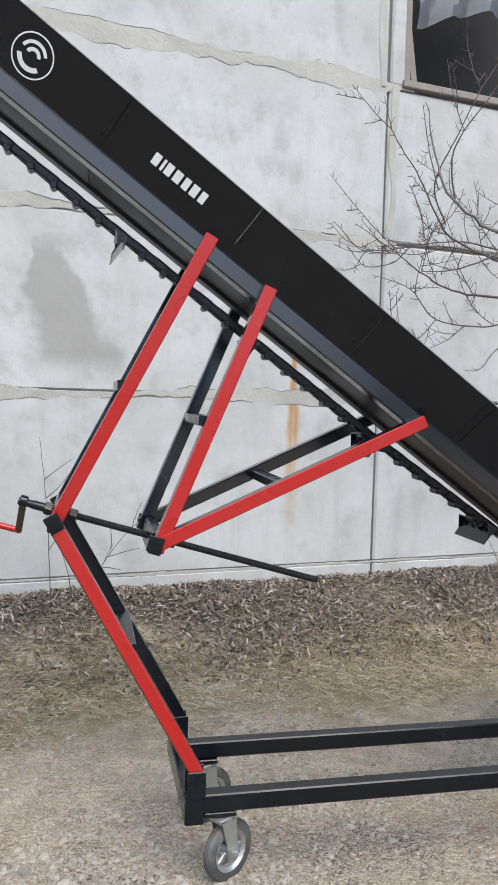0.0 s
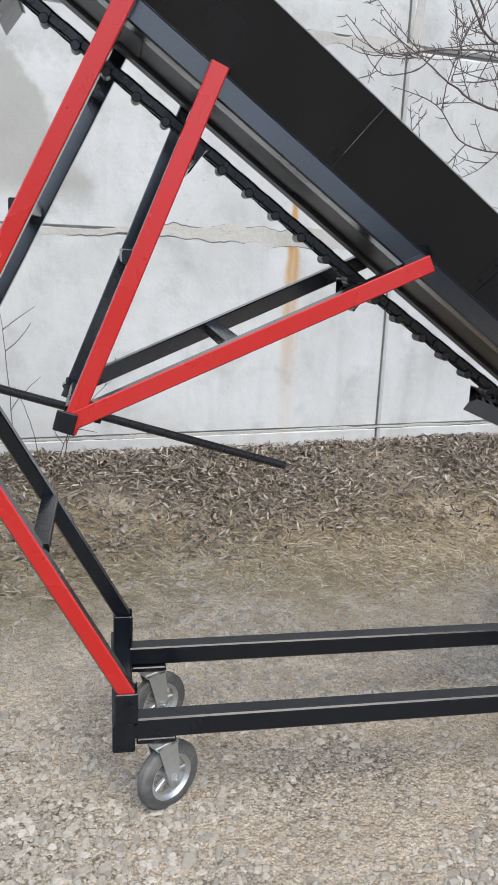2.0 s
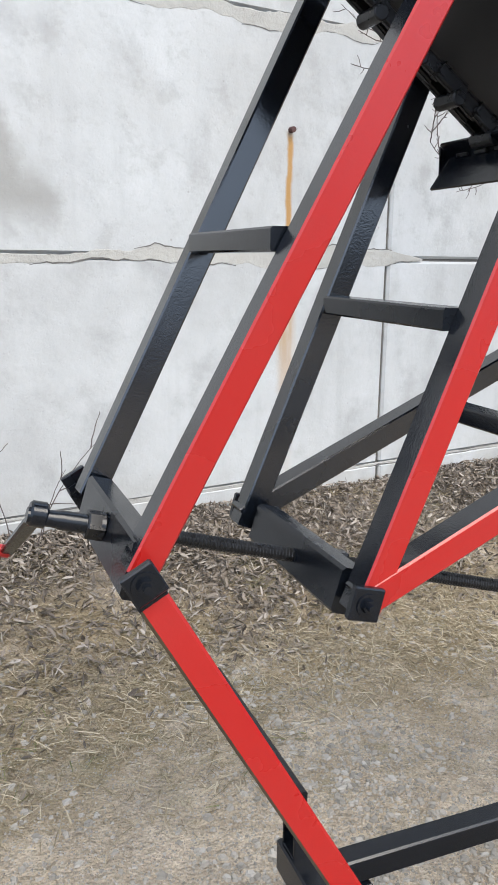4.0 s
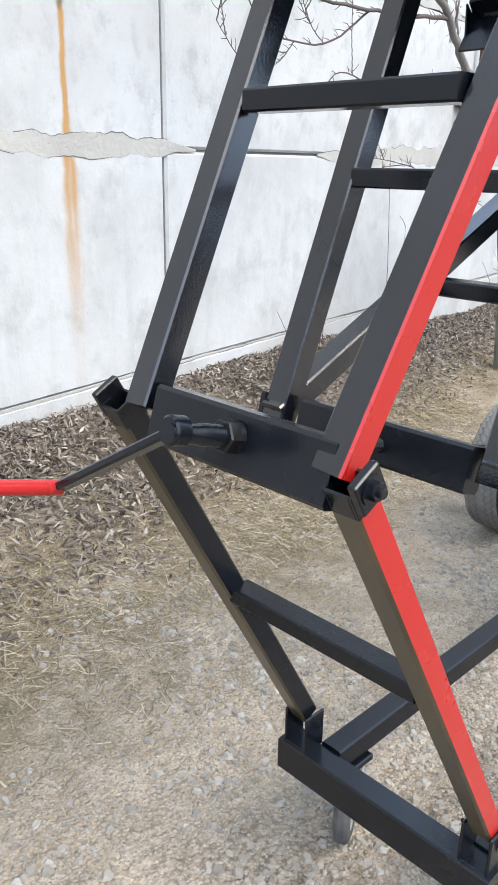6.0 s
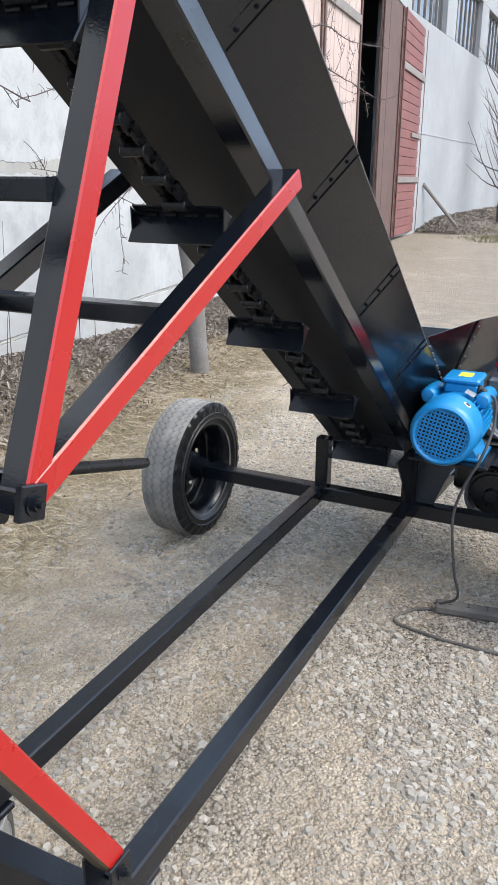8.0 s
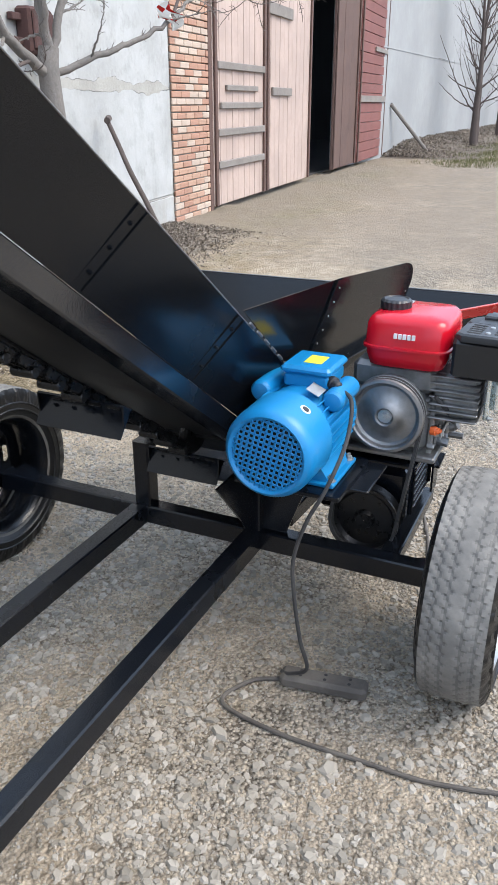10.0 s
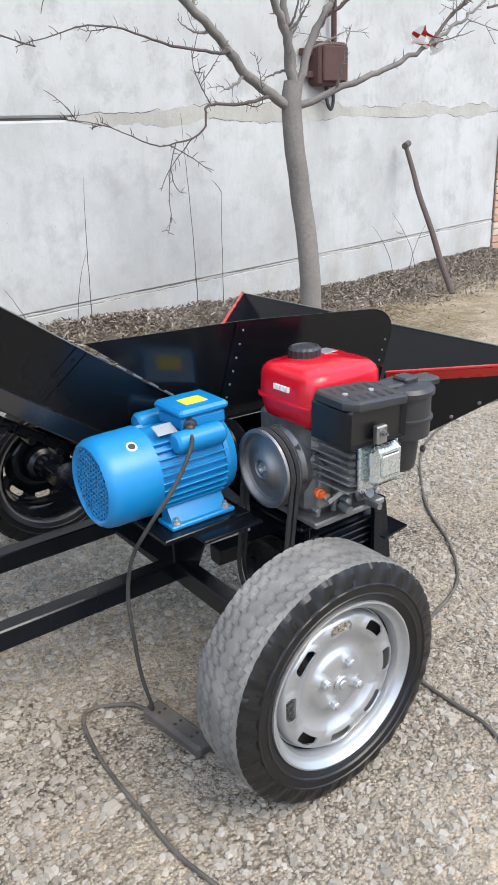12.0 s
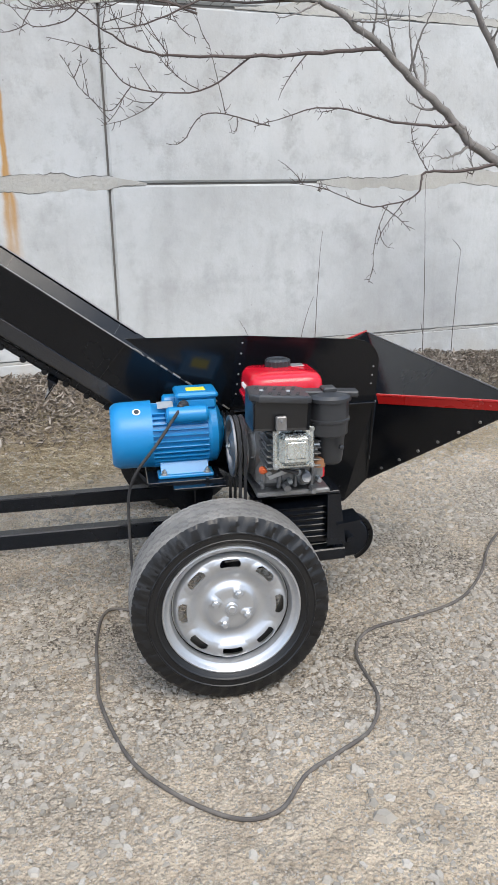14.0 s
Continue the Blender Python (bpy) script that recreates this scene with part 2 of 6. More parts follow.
def earth():
    """Gravel, worn track with dry grass, and litter by the wall, by place."""
    m = Nodes("yard_ground", 0.95)
    p = m.where()
    x, y, _ = m.split(p)
    wob = m.math("MULTIPLY", m.math("SUBTRACT", m.noise(p, 0.8, 5, 0.6), 0.5), 1.5)
    d = m.math("ADD", m.math("SUBTRACT", y, m.math("MULTIPLY", x, 0.14)), wob)
    pebble = m.voronoi(p, 42.0)
    tone = m.voronoi(p, 42.0, out="Color")
    tv = m.split(tone)[0]
    grit = m.noise(p, 150, 4, 0.7)
    stone = m.mix(tv, (0.39, 0.348, 0.286), (0.21, 0.185, 0.15))
    fine = m.voronoi(p, 105.0)
    chips = m.mix(m.split(m.voronoi(p, 105.0, out="Color"))[1], (0.40, 0.362, 0.305), (0.17, 0.15, 0.122))
    # shade in the gaps between chips, painted as a dark brown
    chips = m.mix(m.span(fine, 0.35, 0.75), chips, (0.06, 0.05, 0.039))
    gravel = m.mix(m.span(pebble, 0.28, 0.55), stone, chips)
    dust = m.mix(m.span(m.noise(p, 7, 7, 0.75), 0.36, 0.64), (0.48, 0.408, 0.315), (0.30, 0.246, 0.18))
    grass = m.mix(m.noise(p, 30, 5, 0.7), (0.27, 0.205, 0.122), (0.145, 0.118, 0.062))
    litter = m.mix(m.span(m.noise(p, 40, 5, 0.75), 0.4, 0.62), (0.20, 0.168, 0.135), (0.07, 0.058, 0.047))
    patch = m.span(m.noise(p, 1.9, 6, 0.65), 0.40, 0.60)
    c = m.mix(m.math("MULTIPLY", patch, 0.55), gravel, dust)
    c = m.mix(m.math("MULTIPLY", m.math("MULTIPLY", m.span(y, 1.5, 2.2, 1.0, 0.0), m.span(x, 2.2, 2.9)), m.span(m.noise(p, 2.6, 5, 0.65), 0.35, 0.6, 0.35, 0.9)), c, dust)
    c = m.mix(m.math("MULTIPLY", m.span(d, 2.6, 3.3), 0.68), c, dust)
    c = m.mix(m.math("MULTIPLY", m.span(d, 3.1, 3.9), m.span(m.noise(p, 3.0, 6, 0.7), 0.36, 0.58, 0.0, 0.88)), c, grass)
    c = m.mix(m.math("MULTIPLY", m.math("MULTIPLY", m.span(x, 8.5, 11.0), m.span(d, 3.4, 4.2)), m.span(m.noise(p, 1.3, 5), 0.38, 0.6, 0.3, 0.9)), c, (0.15, 0.145, 0.065))
    c = m.mix(m.math("MULTIPLY", m.span(d, 4.35, 4.8), m.span(x, 8.0, 10.0, 1.0, 0.45)), c, litter)
    c = m.mix(m.span(m.noise(p, 9.0, 5, 0.7), 0.50, 0.72, 0.0, 0.45), c, (0.17, 0.142, 0.108))
    c = m.mix(m.span(m.noise(p, 4.2, 5, 0.7), 0.52, 0.70, 0.0, 0.35), c, (0.44, 0.385, 0.31))
    c = m.mix(m.math("MULTIPLY", m.span(d, 3.1, 3.6), m.span(m.noise(p, 2.2, 6, 0.72), 0.52, 0.64, 0.0, 0.5)), c, (0.125, 0.118, 0.052))
    c = m.mix(m.math("MULTIPLY", m.span(x, 7.0, 9.0), m.span(m.noise(p, 5.5, 7, 0.75), 0.46, 0.62, 0.0, 0.6)), c, (0.13, 0.112, 0.088))
    c = m.mix(m.span(grit, 0.50, 0.66, 0.0, 0.45), c, (0.10, 0.085, 0.068))
    c = m.mix(m.math("MULTIPLY", m.span(x, 7.0, 10.0), m.span(m.noise(p, 0.6, 6, 0.7), 0.3, 0.6, 0.35, 0.8)), c, (0.205, 0.174, 0.138))
    c = m.mix(1.0, c, (1.23, 1.185, 1.125), "MULTIPLY")
    m.color(m.mix(m.span(m.noise(p, 210, 3, 0.6), 0.56, 0.70, 0.0, 0.5), c, (0.47, 0.435, 0.38)))
    h = m.math("ADD", m.math("MULTIPLY", m.math("SUBTRACT", 1.0, pebble), 0.8), m.math("MULTIPLY", grit, 0.5))
    h = m.math("ADD", h, m.math("MULTIPLY", m.math("SUBTRACT", 1.0, fine), 0.5))
    clod = m.math("ADD", m.noise(p, 16, 5, 0.7), m.math("MULTIPLY", m.noise(p, 5, 3), 1.2))
    h = m.math("ADD", h, m.math("MULTIPLY", clod, 1.1))
    m.bump(h, 1.0, 0.019)
    return m.mat


EARTH = earth()


def pieces(name, a, b, c, rough=0.9):
    """Loose bits, each with a tone of its own."""
    m = Nodes(name, rough)
    r = m.island()
    m.color(m.mix(m.span(r, 0.6, 1.0), m.mix(m.span(r, 0.0, 0.6), a, b), c))
    return m.mat


STONES = pieces("gravel_stones", (0.19, 0.171, 0.141), (0.285, 0.258, 0.216), (0.355, 0.326, 0.28))
LITTER = pieces("dead_leaves", (0.085, 0.070, 0.056), (0.19, 0.156, 0.122), (0.345, 0.305, 0.258))
STRAW = pieces("dry_grass", (0.15, 0.118, 0.068), (0.27, 0.216, 0.135), (0.44, 0.375, 0.265))
GREEN = pieces("weedy_grass", (0.09, 0.095, 0.035), (0.13, 0.13, 0.05), (0.19, 0.17, 0.08))
PLANK_PALE = mineral("weathered_pale_wood", (0.56, 0.43, 0.37), (0.40, 0.31, 0.265), 12, 0.8, 0.4)
PLANK_RED = mineral("faded_red_wood", (0.25, 0.09, 0.075), (0.165, 0.066, 0.058), 12, 0.8, 0.4)
VERGE = mineral("dark_leafy_earth", (0.17, 0.135, 0.10), (0.075, 0.06, 0.047), 14, 0.95, 0.8)
WOOD_GREY = mineral("grey_wood", (0.30, 0.27, 0.24), (0.17, 0.15, 0.135), 22, 0.85, 0.5)
WOOD_BROWN = mineral("brown_wood", (0.15, 0.085, 0.065), (0.09, 0.055, 0.045), 18, 0.8, 0.4)
FAR_WHITE = mineral("far_whitewash", (0.38, 0.39, 0.392), (0.275, 0.28, 0.278), 3)
# near-black colour that stands for the shade inside openings
OPENING_SHADE = mineral("opening_shade", (0.035, 0.033, 0.032), (0.02, 0.02, 0.02), 5)
RUSTY = mineral("rusty_box", (0.095, 0.045, 0.038), (0.06, 0.032, 0.03), 30)


def film_sheet():
    m = Nodes("grey_plastic_film", 0.35)
    p = m.where()
    m.color(m.mix(m.noise(p, 2.5, 4), (0.30, 0.32, 0.345), (0.20, 0.21, 0.225)))
    m.bump(m.noise(m.scaled(p, (4, 4, 9)), 1.0, 5), 0.5, 0.03)
    return m.mat


FILM = film_sheet()
GLASS = Nodes("window_glass", 0.08, 0.0, (0.05, 0.06, 0.07)).mat


# ---------------------------------------------------------------- mesh helpers
V = Vector


def thing(name, at, label, category, group="", kind=""):
    ob = new(name)
    ob.location = at
    ob.empty_display_size = 0.1
    return tagged(ob, label, category, group, kind)


def obj(name, bm, mats, smooth=30):
    """Links a bmesh, drawn in world places, as an object."""
    me = bpy.data.meshes.new(name)
    bm.to_mesh(me)
    bm.free()
    for mt in mats if isinstance(mats, (list, tuple)) else (mats,):
        me.materials.append(mt)
    if smooth:
        me.shade_smooth()
        me.set_sharp_from_angle(angle=radians(smooth))
    return new(name, me)


def part(name, bm, mats, parent, label="", smooth=30):
    ob = obj(name, bm, mats, smooth)
    ob.parent = parent
    if not parent.parent:
        ob.matrix_parent_inverse = Matrix.Translation(-V(parent.location))
    return tagged(ob, label)


def solid(name, bm, mats, label, category, group="", kind="", smooth=30):
    return tagged(obj(name, bm, mats, smooth), label, category, group, kind)


def loop_faces(bm, rings, closed=True, caps=True):
    """Skins a list of rings of points."""
    vs = [[bm.verts.new(p) for p in ring] for ring in rings]
    n = len(vs[0])
    made = []
    for a, b in zip(vs, vs[1:]):
        for i in range(n if closed else n - 1):
            j = (i + 1) % n
            made.append(bm.faces.new((a[i], a[j], b[j], b[i])))
    if caps and closed:
        made.append(bm.faces.new(list(reversed(vs[0]))))
        made.append(bm.faces.new(vs[-1]))
    return made


def frame_of(d, up=(0, 0, 1)):
    d = V(d).normalized()
    u = V(up)
    if abs(d.dot(u.normalized())) > 0.99:
        u = V((0, 1, 0))
    r = d.cross(u).normalized()
    return d, r, r.cross(d).normalized()


def beam(bm, p0, p1, w, h, ch=0.004, up=(0, 0, 1), face=None, slot=1):
    """A tube of rectangular section with rounded edges from p0 to p1; w across, h along up. face: an outward direction whose side takes the material slot."""
    p0, p1 = V(p0), V(p1)
    d, r, u = frame_of(p1 - p0, up)
    a, b = w / 2, h / 2
    sec = [(-a + ch, -b), (a - ch, -b), (a, -b + ch), (a, b - ch), (a - ch, b), (-a + ch, b), (-a, b - ch), (-a, -b + ch)]
    rings = [[p + r * x + u * y for x, y in sec] for p in (p0, p1)]
    fs = loop_faces(bm, rings)
    bmesh.ops.recalc_face_normals(bm, faces=fs)
    if face:
        for f in fs:
            if f.normal.dot(V(face)) > 0.6:
                f.material_index = slot
    return fs


def block(bm, lo, hi, ch=0.004, m=None):
    """An axis-aligned box with bevelled edges."""
    x0, y0, z0 = lo
    x1, y1, z1 = hi
    c = min(ch, (x1 - x0) / 2.1, (y1 - y0) / 2.1, (z1 - z0) / 2.1)
    def oct_(ix, iy, z, k):
        return [V((x0 + ix + k, y0 + iy, z)), V((x1 - ix - k, y0 + iy, z)), V((x1 - ix, y0 + iy + k, z)), V((x1 - ix, y1 - iy - k, z)),
                V((x1 - ix - k, y1 - iy, z)), V((x0 + ix + k, y1 - iy, z)), V((x0 + ix, y1 - iy - k, z)), V((x0 + ix, y0 + iy + k, z))]
    rings = [oct_(c, c, z0, c * 0.4), oct_(0, 0, z0 + c, c), oct_(0, 0, z1 - c, c), oct_(c, c, z1, c * 0.4)]
    if m:
        rings = [[m @ q for q in g] for g in rings]
    fs = loop_faces(bm, rings)
    bmesh.ops.recalc_face_normals(bm, faces=fs)
    return fs


def rod(bm, p0, p1, r0, r1=None, n=14, ch=0.0):
    p0, p1 = V(p0), V(p1)
    r1 = r0 if r1 is None else r1
    d, r, u = frame_of(p1 - p0)
    st = [(p0, r0), (p1, r1)]
    if ch:
        st = [(p0, r0 - ch), (p0 + d * ch, r0), (p1 - d * ch, r1), (p1, r1 - ch)]
    rings = [[p + (r * math.cos(2 * math.pi * i / n) + u * math.sin(2 * math.pi * i / n)) * q for i in range(n)] for p, q in st]
    fs = loop_faces(bm, rings)
    bmesh.ops.recalc_face_normals(bm, faces=fs)
    return fs


def lathe(bm, at, axis, profile, n=48, caps=False):
    """Turns a profile of (along the axis, radius) round an axis."""
    at = V(at)
    d, r, u = frame_of(axis)
    rings = [[at + d * s + (r * math.cos(2 * math.pi * i / n) + u * math.sin(2 * math.pi * i / n)) * q for i in range(n)] for s, q in profile]
    fs = loop_faces(bm, rings, True, caps)
    bmesh.ops.recalc_face_normals(bm, faces=fs)
    return fs


def plate(bm, pts, thick):
    """A flat sheet: a polygon pushed along the vector thick."""
    t = V(thick)
    fs = loop_faces(bm, [[V(p) for p in pts], [V(p) + t for p in pts]])
    bmesh.ops.recalc_face_normals(bm, faces=fs)
    return fs


def hose(bm, pts, radius, n=8, taper=None):
    """A round cable or twig along a smooth line of points."""
    P = [V(p) for p in pts]
    rings = []
    r = None
    for i, p in enumerate(P):
        d = (P[min(i + 1, len(P) - 1)] - P[max(i - 1, 0)])
        if d.length < 1e-9:
            d = V((0, 0, 1))
        d.normalize()
        if r is None:
            r = frame_of(d)[1]
        r = r - d * r.dot(d)
        r = r.normalized() if r.length > 1e-4 else frame_of(d)[1]
        u = r.cross(d)
        q = radius if taper is None else radius + (taper - radius) * i / (len(P) - 1)
        rings.append([p + (r * math.cos(2 * math.pi * k / n) + u * math.sin(2 * math.pi * k / n)) * q for k in range(n)])
    fs = loop_faces(bm, rings)
    return fs


def smooth_line(pts, steps=10):
    """A Catmull-Rom line through the points."""
    P = [V(p) for p in pts]
    P = [P[0] * 2 - P[1]] + P + [P[-1] * 2 - P[-2]]
    out = []
    for a, b, c, d in zip(P, P[1:], P[2:], P[3:]):
        for i in range(steps):
            t = i / steps
            out.append(0.5 * ((2 * b) + (c - a) * t + (2 * a - 5 * b + 4 * c - d) * t * t + (3 * b - a - 3 * c + d) * t ** 3))
    out.append(P[-2])
    return out


def bolt(bm, at, axis, r=0.009, h=0.008, washer=True):
    at, d = V(at), V(axis).normalized()
    if washer:
        rod(bm, at, at + d * 0.002, r * 1.6, n=16)
    rod(bm, at, at + d * h, r, n=6)
    rod(bm, at, at + d * (h + 0.006), r * 0.5, n=10)


def scatter(name, verts, faces, mat, label, category):
    me = bpy.data.meshes.new(name)
    me.from_pydata(verts, [], faces)
    me.materials.append(mat)
    tagged(new(name, me), label, category, kind="stuff")


# ---------------------------------------------------------------- ground
def wall_point(s, z=0.0, out=0.0):
    """A place on the wall's face: s along it, out towards the yard."""
    c, k = math.cos(radians(WALL_TURN)), math.sin(radians(WALL_TURN))
    return V((WALL_AT[0] + s * c + out * k, WALL_AT[1] + s * k - out * c, z))


def wall_frame(x, y):
    c, k = math.cos(radians(WALL_TURN)), math.sin(radians(WALL_TURN))
    dx, dy = x - WALL_AT[0], y - WALL_AT[1]
    return dx * c + dy * k, -(-dx * k + dy * c)


def ground_z(x, y):
    s, out = wall_frame(x, y)
    z = 0.012 * noise.noise((x * 0.9, y * 0.9, 0)) + 0.006 * noise.noise((x * 4, y * 4, 3))
    if s < 9:
        top = 0.26 if s < 1.2 else max(0.05, 0.26 - (s - 1.2) * 0.07)
        k = min(1, max(0, (1.0 - out) / 0.95))
        z += top * k * k * (3 - 2 * k) + 0.02 * k * noise.noise((x * 3, y * 3, 7))
    return z


def build_ground():
    def steps(lo, hi, d):
        return list(np.arange(lo, hi, d))
    xs = [-700, -300, -120, -50, -25, -12, -7, -4] + steps(-2.6, 8, 0.06) + steps(8, 14, 0.25) + [15, 17, 20, 25, 32, 45, 70, 120, 300, 700]
    ys = [-700, -300, -120, -50, -25, -12, -6, -3, -1.5] + steps(-0.6, 7.2, 0.06) + steps(7.4, 9, 0.3) + [10, 12, 16, 25, 50, 120, 300, 700]
    verts = [(x, y, ground_z(x, y) if -8 < x < 30 and -8 < y < 12 else 0.0) for y in ys for x in xs]
    n = len(xs)
    faces = [(j * n + i, j * n + i + 1, (j + 1) * n + i + 1, (j + 1) * n + i) for j in range(len(ys) - 1) for i in range(n - 1)]
    me = bpy.data.meshes.new("ground")
    me.from_pydata(verts, [], faces)
    me.materials.append(EARTH)
    me.shade_smooth()
    tagged(new("ground", me), "yard ground of dusty gravel, dry grass and dead leaves", "ground", kind="structure")


build_ground()

# ---------------------------------------------------------------- concrete wall
ROWS = [(-0.5, 0.357), (0.363, 1.493), (1.508, 2.585), (2.605, 3.645), (3.665, 5.4)]


def wall_box(bm, s0, s1, z0, z1, out0, out1, ch=0.012):
    m = Matrix.Translation((*WALL_AT, 0)) @ Matrix.Rotation(radians(WALL_TURN), 4, "Z")
    return block(bm, (s0, -out1, z0), (s1, -out0, z1), ch, m)


def build_wall():
    bm = bmesh.new()
    wall_box(bm, -7.0, 7.02, -0.5, 3.68, -0.30, -0.022, 0.001)
    wall_box(bm, -7.0, 0.12, 3.68, 5.4, -0.30, -0.022, 0.001)
    wall_box(bm, 2.6, 7.02, 3.68, 5.4, -0.30, -0.022, 0.001)
    wall = solid("wall_north", bm, JOINT_DARK, "whitewashed concrete panel wall with stains and cracked joints", "wall", kind="structure", smooth=0)
    for i, (z0, z1) in enumerate(ROWS):
        cols = [(-7.0, -6.02), (-5.99, -0.008), (0.008, 7.02)]
        if i == 4:
            cols = [(-7.0, -6.02), (-5.99, -0.012), (0.012, 0.125), (2.6, 7.02)]
        for s0, s1 in cols:
            bm = bmesh.new()
            wall_box(bm, s0, s1, z0, z1, -0.26, 0.004 if i == 0 else 0.0, 0.014)
            part("panel", bm, CONCRETE, wall, smooth=20)
    rnd = random.Random(4)
    # mortar smeared flat over the joints, with ragged, cracked edges
    for z, s0, s1, up, dn in ((0.36, -7, 6.98, 0.010, 0.014), (1.50, -7, 0.25, 0.06, 0.045), (1.50, 1.50, 6.98, 0.075, 0.055), (2.595, -7, 0.1, 0.055, 0.05), (2.595, 0.9, 6.98, 0.05, 0.03), (3.655, -7, 0.2, 0.06, 0.06)):
        bm = bmesh.new()
        n = int((s1 - s0) / 0.025)
        lo, hi = [], []
        for k in range(n + 1):
            s = s0 + (s1 - s0) * k / n
            a = dn * (0.75 + 0.9 * noise.noise((s * 2.1, z, 1)) + 0.45 * noise.noise((s * 9, z, 2)) + 0.15 * noise.noise((s * 31, z, 2)))
            b = up * (0.75 + 0.9 * noise.noise((s * 1.7, z, 5)) + 0.45 * noise.noise((s * 8, z, 6)) + 0.15 * noise.noise((s * 29, z, 6)))
            fade = min(1.0, 0.12 + (s1 - s) / 0.35, 0.12 + (s - s0) / 0.35)
            lo.append((s, z - max(0.007, a * fade)))
            hi.append((s, z + max(0.007, b * fade)))
        rows = [[wall_point(s, q, -0.0006) for s, q in lo], [wall_point(s, q + 0.004, 0.0007) for s, q in lo],
                [wall_point(s, q - 0.004, 0.0009) for s, q in hi], [wall_point(s, q, -0.0006) for s, q in hi]]
        loop_faces(bm, rows, False)
        part("mortar_band", bm, MORTAR, wall, "ragged grey mortar smeared over a joint", smooth=0)
        # hairline cracks along the smear
        bm = bmesh.new()
        for edge, seed in ((lo, 3), (hi, 8)):
            run = []
            for s, q in edge + [(1e9, 0)]:
                w = 0.0010 + 0.0035 * noise.noise((s * 3.3, z, seed)) + 0.0015 * noise.noise((s * 40, z, seed)) if s < 1e8 else 0
                if w > 0.0006:
                    run.append((s, q + 0.006 * noise.noise((s * 25, z, seed)), w))
                else:
                    if len(run) > 2:
                        loop_faces(bm, [[wall_point(x, y - v, 0.0014) for x, y, v in run], [wall_point(x, y + v, 0.0014) for x, y, v in run]], False)
                    run = []
        part("crack", bm, JOINT_DARK, wall, "thin dark cracks beside the mortar", smooth=0)
    # vertical smear by the middle joint
    for s, z0, z1, w in ((0.05, 2.62, 3.66, 0.05), (-0.06, 3.65, 5.4, 0.05)):
        bm = bmesh.new()
        n = int((z1 - z0) / 0.04)
        L = [(s - w * (0.6 + 0.7 * noise.noise((1, z0 + 3 * k / n, 2))), z0 + (z1 - z0) * k / n) for k in range(n + 1)]
        Rr = [(s + w * (0.6 + 0.7 * noise.noise((4, z0 + 3 * k / n, 8))), z0 + (z1 - z0) * k / n) for k in range(n + 1)]
        rows = [[wall_point(*q, -0.003) for q in L], [wall_point(q[0] + 0.008, q[1], 0.006) for q in L], [wall_point(q[0] - 0.008, q[1], 0.006) for q in Rr], [wall_point(*q, -0.003) for q in Rr]]
        loop_faces(bm, rows, False)
        part("mortar_band", bm, MORTAR, wall)
    # the hole-in-wall window with a torn film behind a weathered frame
    win = thing("window_1", wall_point(1.36, 3.66), "weathered wooden window with torn grey plastic film", "window", kind="structure")
    for nm, a in (("window_sill", (0.10, 2.62, 3.665, 3.715, -0.16, 0.03)), ("window_frame", (0.125, 0.185, 3.715, 5.4, -0.12, -0.03)), ("window_frame", (2.54, 2.60, 3.715, 5.4, -0.12, -0.03)), ("window_frame", (1.34, 1.39, 3.715, 5.4, -0.12, -0.05))):
        bm = bmesh.new()
        wall_box(bm, a[0], a[1], a[2], a[3], a[4], a[5], 0.006)
        part(nm, bm, WOOD_GREY, win)
    bm = bmesh.new()
    grid = [[wall_point(0.22 + 1.1 * i / 24, 5.4 - (5.4 - 4.10 - 0.25 * math.sin(2.2 * i / 24)) * j / 16, -0.10 + 0.05 * math.sin(i * 0.9 + j * 0.55) * j / 16 - 0.06 * math.sin(j * 0.35)) for i in range(25)] for j in range(17)]
    loop_faces(bm, grid, False)
    bmesh.ops.solidify(bm, geom=bm.faces[:], thickness=0.003)
    part("plastic_film", bm, FILM, win, "loose grey plastic film with folds")
    # added near-black sheet that paints the shade of the room behind the window
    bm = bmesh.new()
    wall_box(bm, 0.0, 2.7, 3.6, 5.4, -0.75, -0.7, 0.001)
    part("window_shade_sheet", bm, OPENING_SHADE, win, smooth=0)
    bm = bmesh.new()
    m = Matrix.Translation(wall_point(0.235, 3.715, -0.07)) @ Matrix.Rotation(radians(WALL_TURN), 4, "Z") @ Matrix.Rotation(radians(-9), 4, "Y")
    block(bm, (-0.02, -0.01, 0.0), (0.03, 0.01, 0.75), 0.004, m)
    part("loose_batten", bm, WOOD_GREY, win)
    # plain walls that close the yard behind the camera
    for nm, a, b in (("wall_south", (-40, -24.4, -0.3), (60, -24, 2.4)), ("wall_west", (-24.4, -24, -0.3), (-24, 1.0, 2.4))):
        bm = bmesh.new()
        block(bm, a, b, 0.02)
        solid(nm, bm, YARD, "plain grey yard wall", "wall", kind="structure", smooth=0)


build_wall()


# ---------------------------------------------------------------- the conveyor machine
NEAR, FAR, MID = 2.643, 3.05, 2.84          # outer faces of the legs, and the middle of the trough
TUBE, LEG, DEEP = 0.05, 0.040, 0.044
machine = thing("firewood_conveyor", (2.0, MID, 0.0), "black and red welded firewood conveyor on two car wheels", "conveyor")


def on_slope(a, b, y):
    """A place by the trough: a down along it, b square off it."""
    return V((0.7618 + 0.8095 * a + 0.5872 * b, y, 2.1794 - 0.5872 * a + 0.8095 * b))


DOWN, OFF = V((0.8095, 0, -0.5872)), V((0.5872, 0, 0.8095))
HEAD, TAIL, H = -2.7, 2.88, 0.1486
